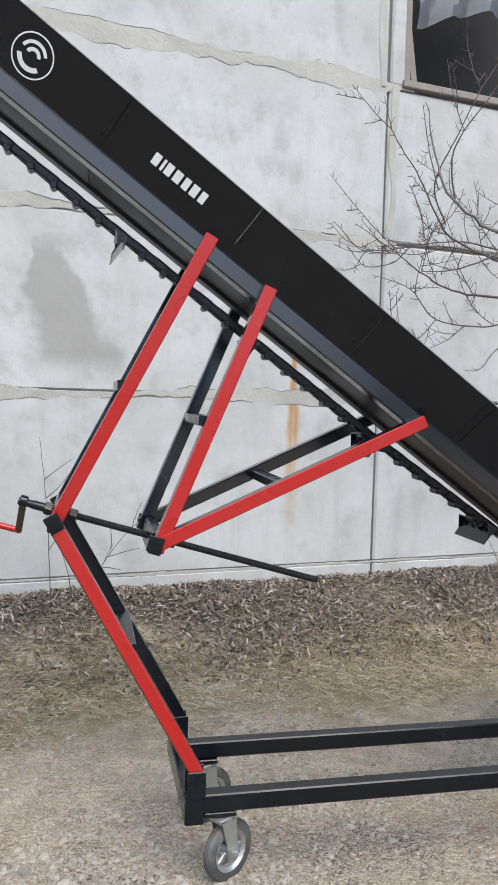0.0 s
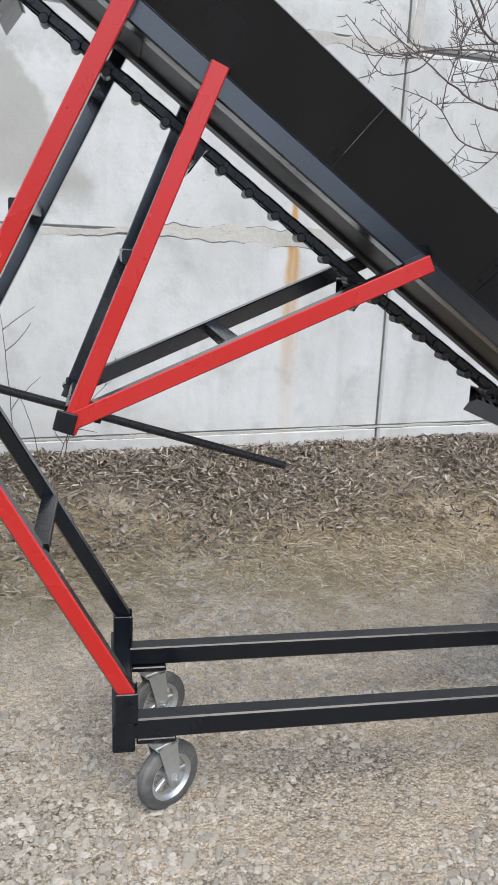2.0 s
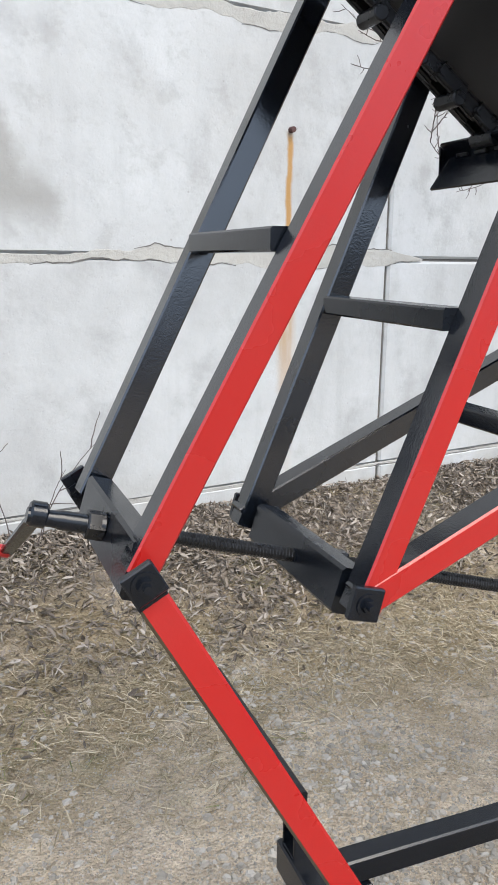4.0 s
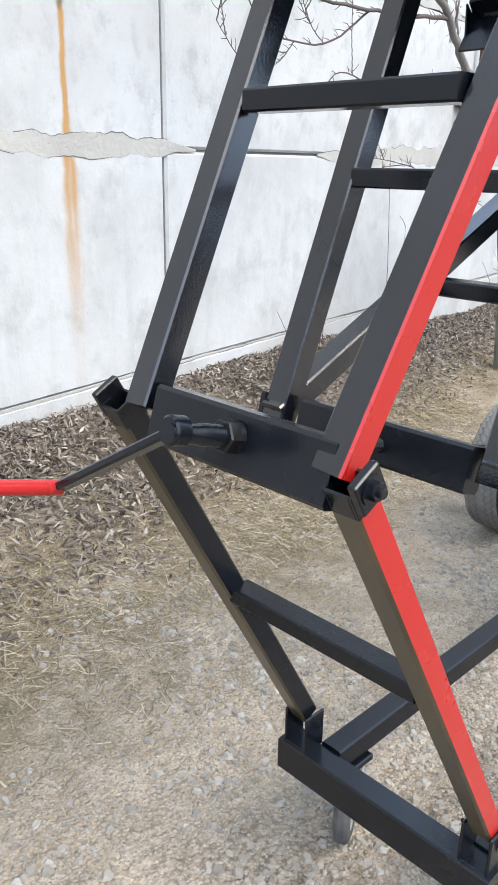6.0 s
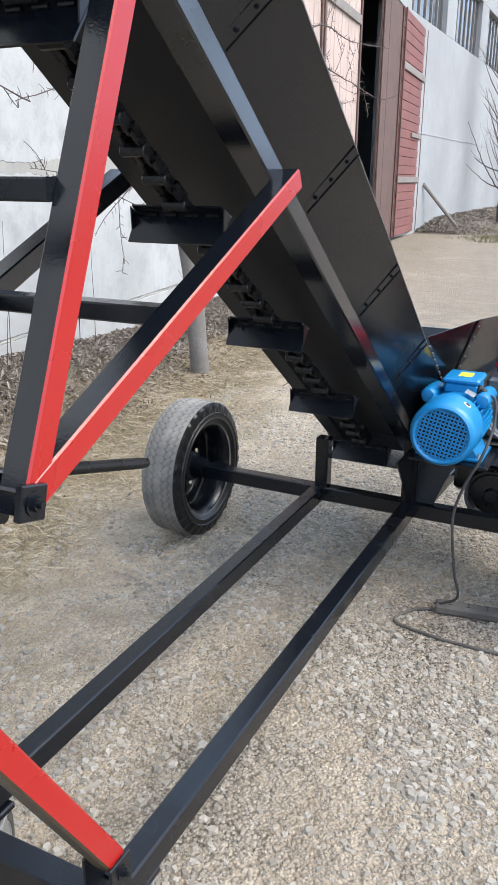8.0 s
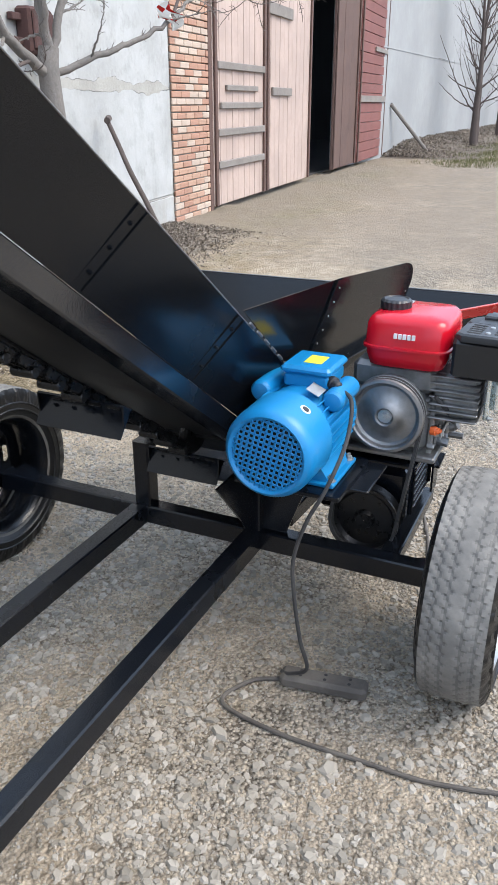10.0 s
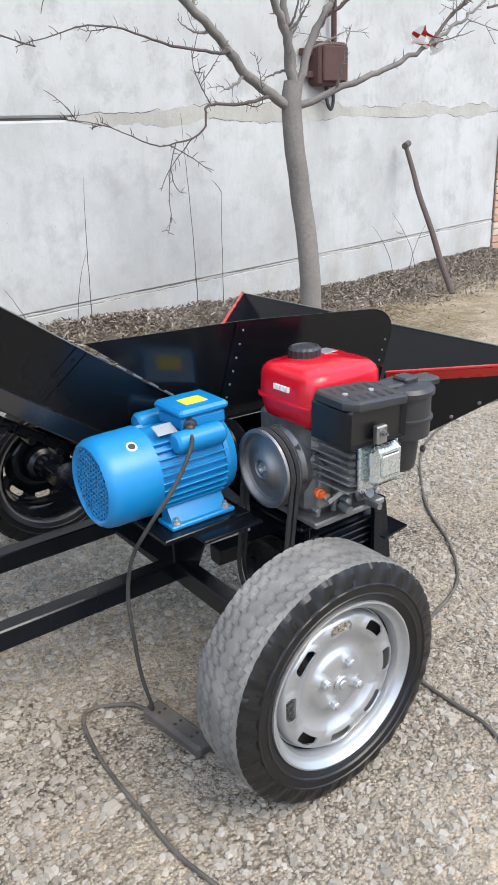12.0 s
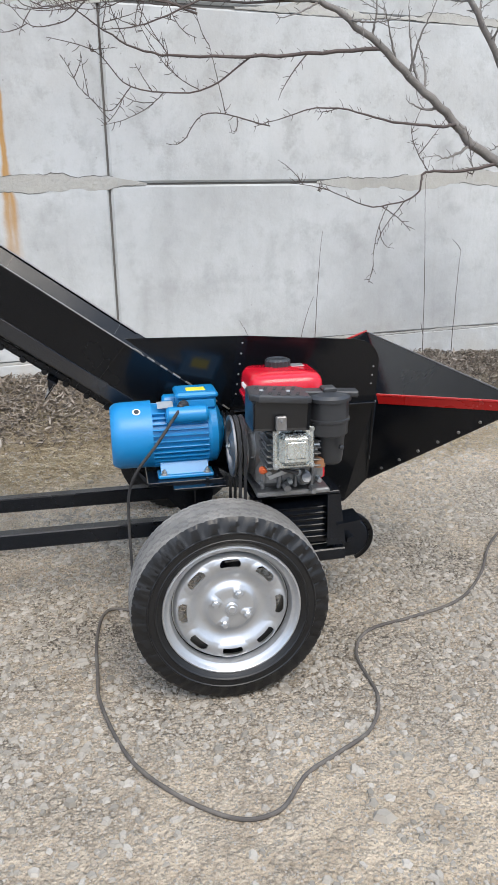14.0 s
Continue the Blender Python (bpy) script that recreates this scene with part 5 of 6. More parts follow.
    rod(bm, (3.215, 2.25, 0.56), (3.215, 2.205, 0.585), 0.014, n=12)
    rod(bm, (3.235, 2.23, 0.545), (3.235, 2.19, 0.545), 0.009, n=6)
    part("fitting", bm, ALLOY, engine)
    bm = bmesh.new()
    hose(bm, smooth_line([(3.26, 2.26, 0.79), (3.22, 2.20, 0.76), (3.20, 2.15, 0.73), (3.215, 2.17, 0.70)], 8), 0.005, 8)
    part("fuel_hose", bm, CABLE, engine)
    bm = bmesh.new()
    block(bm, (3.225, 2.30, 0.535), (3.30, 2.42, 0.60), 0.012)
    part("red_cover", bm, TANK_RED, engine)
    # pulley on the crankshaft
    bm = bmesh.new()
    c = V((3.020, 2.350, 0.655))
    lathe(bm, c, (1, 0, 0), [(0.006, 0.001), (0.006, 0.016), (-0.010, 0.019), (-0.013, 0.023), (-0.012, 0.028), (-0.006, 0.036), (0.002, 0.048), (0.006, 0.062), (0.006, 0.074), (0.002, 0.080), (-0.008, 0.083), (-0.011, 0.087), (-0.010, 0.094), (-0.004, 0.096),
                           (0.004, 0.080), (0.012, 0.095), (0.020, 0.080), (0.028, 0.095), (0.032, 0.094), (0.032, 0.03)], 64)
    pul = part("engine_pulley", bm, STEEL, engine, "worn grey double-groove pulley")
    bm = bmesh.new()
    bolt(bm, c + V((-0.004, 0, 0)), (-1, 0, 0), 0.011, 0.012)
    part("pulley_bolt", bm, ZINC, pul)
    # driven pulley, belts, gearbox
    low = V((3.055, 2.395, 0.338))
    bm = bmesh.new()
    lathe(bm, low, (1, 0, 0), [(-0.012, 0.001), (-0.012, 0.022), (0.0, 0.028), (0.002, 0.075), (-0.008, 0.084), (-0.008, 0.093), (0.0, 0.093), (0.008, 0.080), (0.016, 0.093), (0.024, 0.080), (0.032, 0.093), (0.034, 0.03)], 48)
    part("driven_pulley", bm, GREASE, machine)
    for x in (3.026, 3.042):
        bm = bmesh.new()
        belt_loop(bm, x, (x, 2.350, 0.655), 0.090, (x, low.y, low.z), 0.088)
        part("belt", bm, CABLE, machine)
    bm = bmesh.new()
    block(bm, (3.10, 2.30, 0.320), (3.345, 2.545, 0.470), 0.012)
    gear = part("gearbox", bm, BLACK, machine, "black cast gearbox with cooling fins")
    for k in range(6):
        bm = bmesh.new()
        block(bm, (3.14, 2.286, 0.352 + 0.020 * k), (3.325, 2.302, 0.358 + 0.020 * k), 0.002)
        part("gearbox_fin", bm, BLACK, gear)
    bm = bmesh.new()
    block(bm, (3.06, 2.27, 0.500), (3.34, 2.52, 0.512), 0.003)
    plate(bm, [(3.30, 2.27, 0.50), (3.34, 2.27, 0.50), (3.36, 2.27, 0.33), (3.30, 2.27, 0.33)], (0, 0.006, 0))
    plate(bm, [(3.33, 2.26, 0.395), (3.41, 2.26, 0.405), (3.41, 2.36, 0.405), (3.33, 2.36, 0.395)], (0, 0, 0.006))
    part("engine_plate", bm, BLACK, machine)
    for x, y in ((3.09, 2.285), (3.31, 2.285)):
        bm = bmesh.new()
        rod(bm, (x, y, 0.505), (x, y, 0.36), 0.006, n=8)
        bolt(bm, (x, y, 0.512), (0, 0, 1), 0.009)
        part("stud", bm, BLACK, machine)
    bm = bmesh.new()
    beam(bm, (3.04, 2.62, 0.30), (3.42, 2.60, 0.30), 0.05, 0.05, 0.004)
    part("engine_bearer", bm, BLACK, machine)
    bm = bmesh.new()
    beam(bm, (2.975, 2.30, 0.285), (3.36, 2.30, 0.295), 0.05, 0.04, 0.004)
    part("engine_bearer", bm, BLACK, machine)
    # chain drive with its guard
    s = V((3.428, 2.47, 0.266))
    bm = bmesh.new()
    lathe(bm, s, (0, 1, 0), [(-0.02, 0.02), (-0.02, 0.066), (-0.014, 0.072), (0.014, 0.072), (0.02, 0.066), (0.02, 0.02)], 40, True)
    rod(bm, s - V((0, 0.05, 0)), s + V((0, 0.3, 0)), 0.016, n=14)
    spr = part("drive_sprocket", bm, BLACK, machine)
    g = V((3.25, 2.50, 0.42))
    n_link = 46
    for k in range(n_link):
        t = k / n_link
        if t < 0.55:
            th = 2.4 - t / 0.55 * math.pi * 1.15
            p = s + V((math.cos(th) * 0.080, 0, math.sin(th) * 0.080))
            d = V((math.sin(th), 0, -math.cos(th)))
        else:
            q = (t - 0.55) / 0.45
            a0 = s + V((-0.059, 0, 0.054))
            p = a0.lerp(g + V((-0.02, 0, 0.03)), q)
            d = (g - a0).normalized()
        bm = bmesh.new()
        beam(bm, p - d * 0.0065 + V((0, -0.016, 0)), p + d * 0.0085 + V((0, -0.016, 0)), 0.004, 0.016, 0.002, up=d.cross(V((0, 1, 0))))
        beam(bm, p - d * 0.0065 + V((0, 0.004, 0)), p + d * 0.0065 + V((0, 0.004, 0)), 0.004, 0.013, 0.002, up=d.cross(V((0, 1, 0))))
        rod(bm, p - V((0, 0.018, 0)), p + V((0, 0.006, 0)), 0.005, n=8)
        part("chain_link", bm, GREASE, spr)


build_engine()


# ---------------------------------------------------------------- plain marks on the trough's side
def build_marks():
    def at(a, b):
        return on_slope(a, b, MID - 0.1665 - 0.0792 * b / H - 0.0035)
    n = (at(0.1, 0.1) - at(0, 0.1)).cross(at(0, 0.15) - at(0, 0.1)).normalized()
    n = n if n.y < 0 else -n
    widths = (0.026, 0.010, 0.026, 0.028, 0.024, 0.027, 0.024)
    a = WORD[0]
    for w in widths:
        bm = bmesh.new()
        plate(bm, [at(a, WORD[1]), at(a + w * 0.82, WORD[1]), at(a + w * 0.82, WORD[1] + 0.030), at(a, WORD[1] + 0.030)], n * 0.0012)
        part("word_bar", bm, WHITE, machine)
        a += w + 0.004
    c = at(*ROUND)
    for r0, r1, t0, t1 in ((0.060, 0.056, 0.0, 6.283), (0.040, 0.031, 0.5, 2.9), (0.043, 0.030, 3.5, 5.6), (0.022, 0.012, 0.2, 3.0)):
        bm = bmesh.new()
        e1 = (at(0.1, 0.1) - at(0, 0.1)).normalized()
        e2 = (at(0, 0.15) - at(0, 0.1)).normalized()
        m = 40
        rings = []
        for i in range(m + 1):
            t = t0 + (t1 - t0) * i / m
            u = e1 * math.cos(t) + e2 * math.sin(t)
            rings.append([c + u * r0, c + u * r1, c + u * r1 + n * 0.0012, c + u * r0 + n * 0.0012])
        loop_faces(bm, rings, True, t1 - t0 < 6.2)
        bmesh.ops.recalc_face_normals(bm, faces=bm.faces[:])
        part("round_mark", bm, WHITE, machine, "plain white ring and arcs")


WORD, ROUND = (0.138, 0.053), (-0.269, 0.067)
build_marks()


# ---------------------------------------------------------------- cables
def build_cables():
    def on(x, y, r):
        return (x, y, ground_z(x, y) + r)
    bm = bmesh.new()
    pts = [(2.868, 2.424, 0.764), (2.845, 2.385, 0.745), (2.79, 2.375, 0.67), (2.725, 2.395, 0.58), (2.697, 2.43, 0.50), (2.690, 2.456, 0.40), (2.690, 2.452, 0.30), (2.692, 2.435, 0.18), (2.705, 2.42, 0.09), (2.722, 2.47, 0.045), (2.740, 2.50, 0.028)]
    hose(bm, smooth_line(pts, 8), 0.0048, 10)
    solid("motor_cable", bm, CABLE, "black rubber cable hanging from the blue motor", "cable")
    bm = bmesh.new()
    m = Matrix.Translation((2.752, 2.395, ground_z(2.752, 2.395) + 0.001)) @ Matrix.Rotation(radians(8), 4, "Z")
    block(bm, (-0.028, -0.115, 0), (0.028, 0.105, 0.036), 0.009, m)
    strip = solid("socket_strip", bm, CABLE_GREY, "dusty black extension socket lying on gravel", "socket strip")
    # socket holes as near-black discs on the top, their shade put in as colour
    for k in range(3):
        for q in (-0.009, 0.009):
            bm = bmesh.new()
            p = m @ V((q, -0.07 + 0.062 * k, 0.036))
            lathe(bm, p, (0, 0, 1), [(0.0, 0.0045), (0.0006, 0.0045), (0.0008, 0.001)], 10, True)
            o = obj("socket_hole", bm, OPENING_SHADE)
            o.parent = strip
    ring = [(2.738, 2.505), (2.70, 2.57), (2.60, 2.60), (2.562, 2.44), (2.562, 2.22), (2.575, 2.04), (2.665, 1.76), (2.85, 1.557), (2.975, 1.54), (3.075, 1.652), (3.18, 1.716), (3.29, 1.79), (3.355, 1.925), (3.362, 2.14), (3.44, 2.27), (3.62, 2.328), (3.82, 2.405), (3.99, 2.575), (4.22, 2.9), (4.7, 3.3), (5.4, 3.45), (6.4, 3.3)]
    bm = bmesh.new()
    line = [V(on(p.x, p.y, 0.006)) for p in smooth_line([(x, y, 0) for x, y in ring], 14)]
    hose(bm, line, 0.0055, 8)
    solid("extension_cable", bm, CABLE_GREY, "dusty grey extension cable looped over the gravel", "cable")


build_cables()


# ---------------------------------------------------------------- bare trees
def grow(bm, pts, r0, r1, rnd, depth, spur=0.05, twig=0.35, reach=0.5, sides=7):
    """A limb along a line of points, with spurs and finer twigs that leave it."""
    line = smooth_line(pts, 6)
    n = len(line)
    jit = [p + V((rnd.uniform(-1, 1), rnd.uniform(-1, 1), rnd.uniform(-1, 1))) * min(r0 * 0.5, 0.012) for p in line]
    jit[0] = line[0]
    hose(bm, jit, r0, sides, r1)
    for i in range(1, n):
        seg = (jit[i] - jit[i - 1])
        if seg.length < 1e-5:
            continue
        d = seg.normalized()
        here = r0 + (r1 - r0) * i / (n - 1)
        k = seg.length / spur if spur else 0
        for _ in range(int(k) + (rnd.random() < k % 1)):
            if here < 0.03:
                q = V((rnd.gauss(0, 1), rnd.gauss(0, 0.7), rnd.gauss(0.5, 1)))
                q = (q - d * q.dot(d)).normalized()
                p = jit[i - 1].lerp(jit[i], rnd.random())
                L = rnd.uniform(0.012, 0.05)
                hose(bm, [p, p + (q + d * 0.5) * L * 0.6, p + (q + d * 0.7) * L], max(0.0022, here * 0.3), 4, 0.0012)
        if depth > 0 and rnd.random() < twig * seg.length / 0.1 and i > 1:
            q = V((rnd.gauss(0, 1), rnd.gauss(0, 0.5), rnd.gauss(0.35, 0.9)))
            q = (q - d * q.dot(d) * 0.6).normalized()
            L = reach * rnd.uniform(0.45, 1.1)
            p = jit[i]
            e = (q + d * 0.7).normalized()
            bend = V((rnd.uniform(-0.25, 0.25), rnd.uniform(-0.15, 0.15), rnd.uniform(-0.1, 0.35)))
            grow(bm, [p, p + e * L * 0.35, p + (e + bend * 0.5) * L * 0.7, p + (e + bend) * L], max(0.003, here * 0.42), 0.0016, rnd, depth - 1, spur, twig, reach * 0.55, 5)


def build_tree():
    rnd = random.Random(11)
    base = V((5.48, 5.01, ground_z(5.48, 5.01)))
    tree = thing("fruit_tree", base, "bare grey fruit tree growing close to the wall", "tree")
    fork = V((5.40, 5.12, 1.50))
    bm = bmesh.new()
    trunk = smooth_line([base - V((0, 0, 0.08)), base + V((-0.02, 0, 0.12)), (5.47, 5.05, 0.60), (5.44, 5.10, 1.05), fork, fork + V((0.02, 0, 0.16))], 7)
    hose(bm, [p + V((0.008 * noise.noise(p * 6), 0, 0)) for p in trunk], 0.074, 16, 0.060)
    part("trunk", bm, BARK, tree, smooth=60)
    limbs = [
        ([fork, (5.10, 5.12, 1.68), (4.86, 5.10, 1.88), (4.56, 5.08, 2.13), (4.25, 5.05, 2.36), (3.95, 5.02, 2.48), (3.45, 4.95, 2.52), (3.02, 4.95, 2.68), (2.84, 4.98, 2.95), (2.76, 5.0, 3.35)], 0.040, 0.003),
        ([(4.40, 5.06, 2.24), (3.85, 5.0, 2.19), (3.30, 4.98, 2.17), (2.98, 5.0, 2.20), (2.72, 5.02, 2.34), (2.35, 5.05, 2.58)], 0.015, 0.002),
        ([(4.94, 5.10, 1.82), (4.74, 5.0, 1.80), (4.40, 4.96, 1.83), (4.05, 4.95, 1.90), (3.60, 4.98, 1.80)], 0.014, 0.002),
        ([(5.22, 5.11, 1.58), (4.95, 5.05, 1.53), (4.70, 5.0, 1.53), (4.64, 4.98, 1.40), (4.35, 4.97, 1.33), (4.02, 5.0, 1.46)], 0.014, 0.002),
        ([fork + V((0.02, 0, 0.15)), (5.33, 5.08, 1.92), (5.20, 5.05, 2.12), (4.95, 5.0, 2.50), (4.60, 4.95, 3.0), (4.1, 4.9, 3.5), (3.6, 4.85, 3.9)], 0.038, 0.004),
        ([fork + V((0.03, 0, 0.12)), (5.42, 5.18, 2.0), (5.40, 5.2, 2.5), (5.36, 5.15, 3.1), (5.2, 5.1, 3.8)], 0.034, 0.005),
        ([fork + V((0.03, 0, 0.10)), (5.60, 5.10, 1.95), (5.74, 5.08, 2.17), (5.88, 5.05, 2.50), (6.15, 5.0, 3.1), (6.4, 4.95, 3.6)], 0.034, 0.005),
        ([fork + V((0.04, 0, 0.02)), (5.70, 4.98, 1.62), (5.95, 4.86, 1.72), (6.22, 4.75, 1.85), (6.55, 4.78, 2.0), (6.9, 4.85, 2.15), (7.5, 4.8, 2.5)], 0.028, 0.004),
        ([(6.22, 4.75, 1.85), (6.8, 4.88, 2.2), (7.4, 4.9, 2.4), (8.2, 4.9, 2.35), (9.3, 4.9, 2.25)], 0.014, 0.003),
        ([(6.9, 4.85, 2.1), (7.3, 4.88, 2.16), (7.9, 4.9, 2.1), (8.6, 4.92, 2.2)], 0.010, 0.002),
        ([(6.7, 4.9, 2.4), (7.5, 4.9, 2.72), (8.3, 4.9, 2.70), (9.6, 4.9, 2.80)], 0.012, 0.002),
        ([(5.62, 5.10, 2.0), (5.85, 4.98, 2.15), (6.2, 4.9, 2.30), (6.7, 4.8, 2.5)], 0.016, 0.003),
        ([(3.95, 5.02, 2.48), (3.40, 5.0, 2.46), (3.02, 5.02, 2.51), (2.60, 5.05, 2.45)], 0.010, 0.002),
        ([(2.95, 4.96, 2.74), (2.93, 4.95, 3.05), (3.15, 4.9, 3.40), (3.36, 4.85, 3.75)], 0.007, 0.002),
        ([(3.40, 4.96, 2.50), (3.0, 4.95, 2.33), (2.75, 4.97, 2.30)], 0.008, 0.002),
    ]
    limbs += [([V((x, 5.0 + 0.05 * math.sin(3 * x + k), z)) for x, z in line], r0, 0.0018) for k, (line, r0) in enumerate((
        ([(3.29, 2.39), (2.97, 2.53), (2.85, 2.70), (2.73, 2.93), (2.58, 3.13), (2.50, 3.36)], 0.009),
        ([(2.91, 2.60), (2.83, 2.84), (2.95, 3.12), (3.13, 3.49), (3.28, 3.71)], 0.007),
        ([(2.84, 2.80), (2.77, 3.04), (2.72, 3.31)], 0.005),
        ([(3.29, 2.42), (2.97, 2.46), (2.67, 2.44), (2.38, 2.40), (2.19, 2.57)], 0.007),
        ([(2.67, 2.44), (2.56, 2.34), (2.38, 2.31), (2.26, 2.42)], 0.005),
        ([(3.60, 2.18), (3.30, 2.0), (2.90, 2.02), (2.71, 2.20), (2.45, 2.26)], 0.007),
        ([(2.90, 2.02), (2.76, 1.89), (2.60, 2.02)], 0.004),
        ([(3.70, 1.80), (3.33, 1.87), (3.18, 1.72), (3.10, 1.70)], 0.005)))]
    for pts, r0, r1 in limbs:
        bm = bmesh.new()
        grow(bm, pts, r0 * 0.84, r1, rnd, 2, 0.045, 0.30, 0.42)
        part("limb", bm, BARK if r0 > 0.02 else TWIG, tree, smooth=60)


build_tree()


def far_tree(x, y, h, seed, group="bare trees by the far wall"):
    rnd = random.Random(seed)
    t = thing("bare_tree", (x, y, 0), "tall bare roadside tree with dark thin branches", "tree", group)
    bm = bmesh.new()
    lean = rnd.uniform(-1.3, 1.3)
    top = V((x + lean, y + rnd.uniform(-0.3, 0.3), h))
    mid = V((x + lean * 0.3, y, h * 0.45))
    hose(bm, smooth_line([(x, y, -0.1), (x + lean * 0.1, y, h * 0.2), mid, top], 6), 0.135, 9, 0.015)
    part("trunk", bm, TWIG, t, smooth=60)
    bm = bmesh.new()
    for k in range(40):
        f = rnd.uniform(0.12, 0.97)
        p = V((x, y, 0)).lerp(mid, f / 0.45) if f < 0.45 else mid.lerp(top, (f - 0.45) / 0.55)
        th = rnd.uniform(0, 6.283)
        L = h * 0.30 * (1.0 - 0.55 * f) * rnd.uniform(0.35, 1.25)
        e = V((math.cos(th), math.sin(th), rnd.uniform(0.2, 1.9))).normalized()
        grow(bm, [p, p + e * L * 0.4, p + e * L * 0.7 + V((0, 0, 0.1 * L)), p + e * L + V((0, 0, 0.25 * L))], 0.024, 0.006, rnd, 2, 0, 0.08, 0.9 * (1.2 - f) * h / 6, 4)
    part("crown", bm, TWIG, t, smooth=0)


for _i, (_x, _y, _h) in enumerate(((29.0, 6.75, 6.5), (30.4, 6.95, 7.5), (36.5, 7.1, 8.0), (40.0, 7.0, 8.0), (45.0, 6.8, 8.5), (52.0, 6.6, 9.0), (60.0, 6.3, 9.5), (66.0, 3.6, 9.0), (80.0, -1.5, 10.0))):
    far_tree(_x, _y, _h, 40 + _i)


# ---------------------------------------------------------------- the far end of the building
P1, T1 = V((9.68, 6.775, 0)), 6.0
P2, T2 = V((20.94, 7.961, 0)), 1.0


def on_facade(seg, s, z, out=0.0):
    p, t = (P1, T1) if seg == 1 else (P2, T2)
    c, k = math.cos(radians(t)), math.sin(radians(t))
    return V((p.x + s * c + out * k, p.y + s * k - out * c, z))


def facade_box(bm, seg, s0, s1, z0, z1, out0, out1, ch=0.01):
    p, t = (P1, T1) if seg == 1 else (P2, T2)
    return block(bm, (s0, -out1, z0), (s1, -out0, z1), ch, Matrix.Translation(p) @ Matrix.Rotation(radians(t), 4, "Z"))


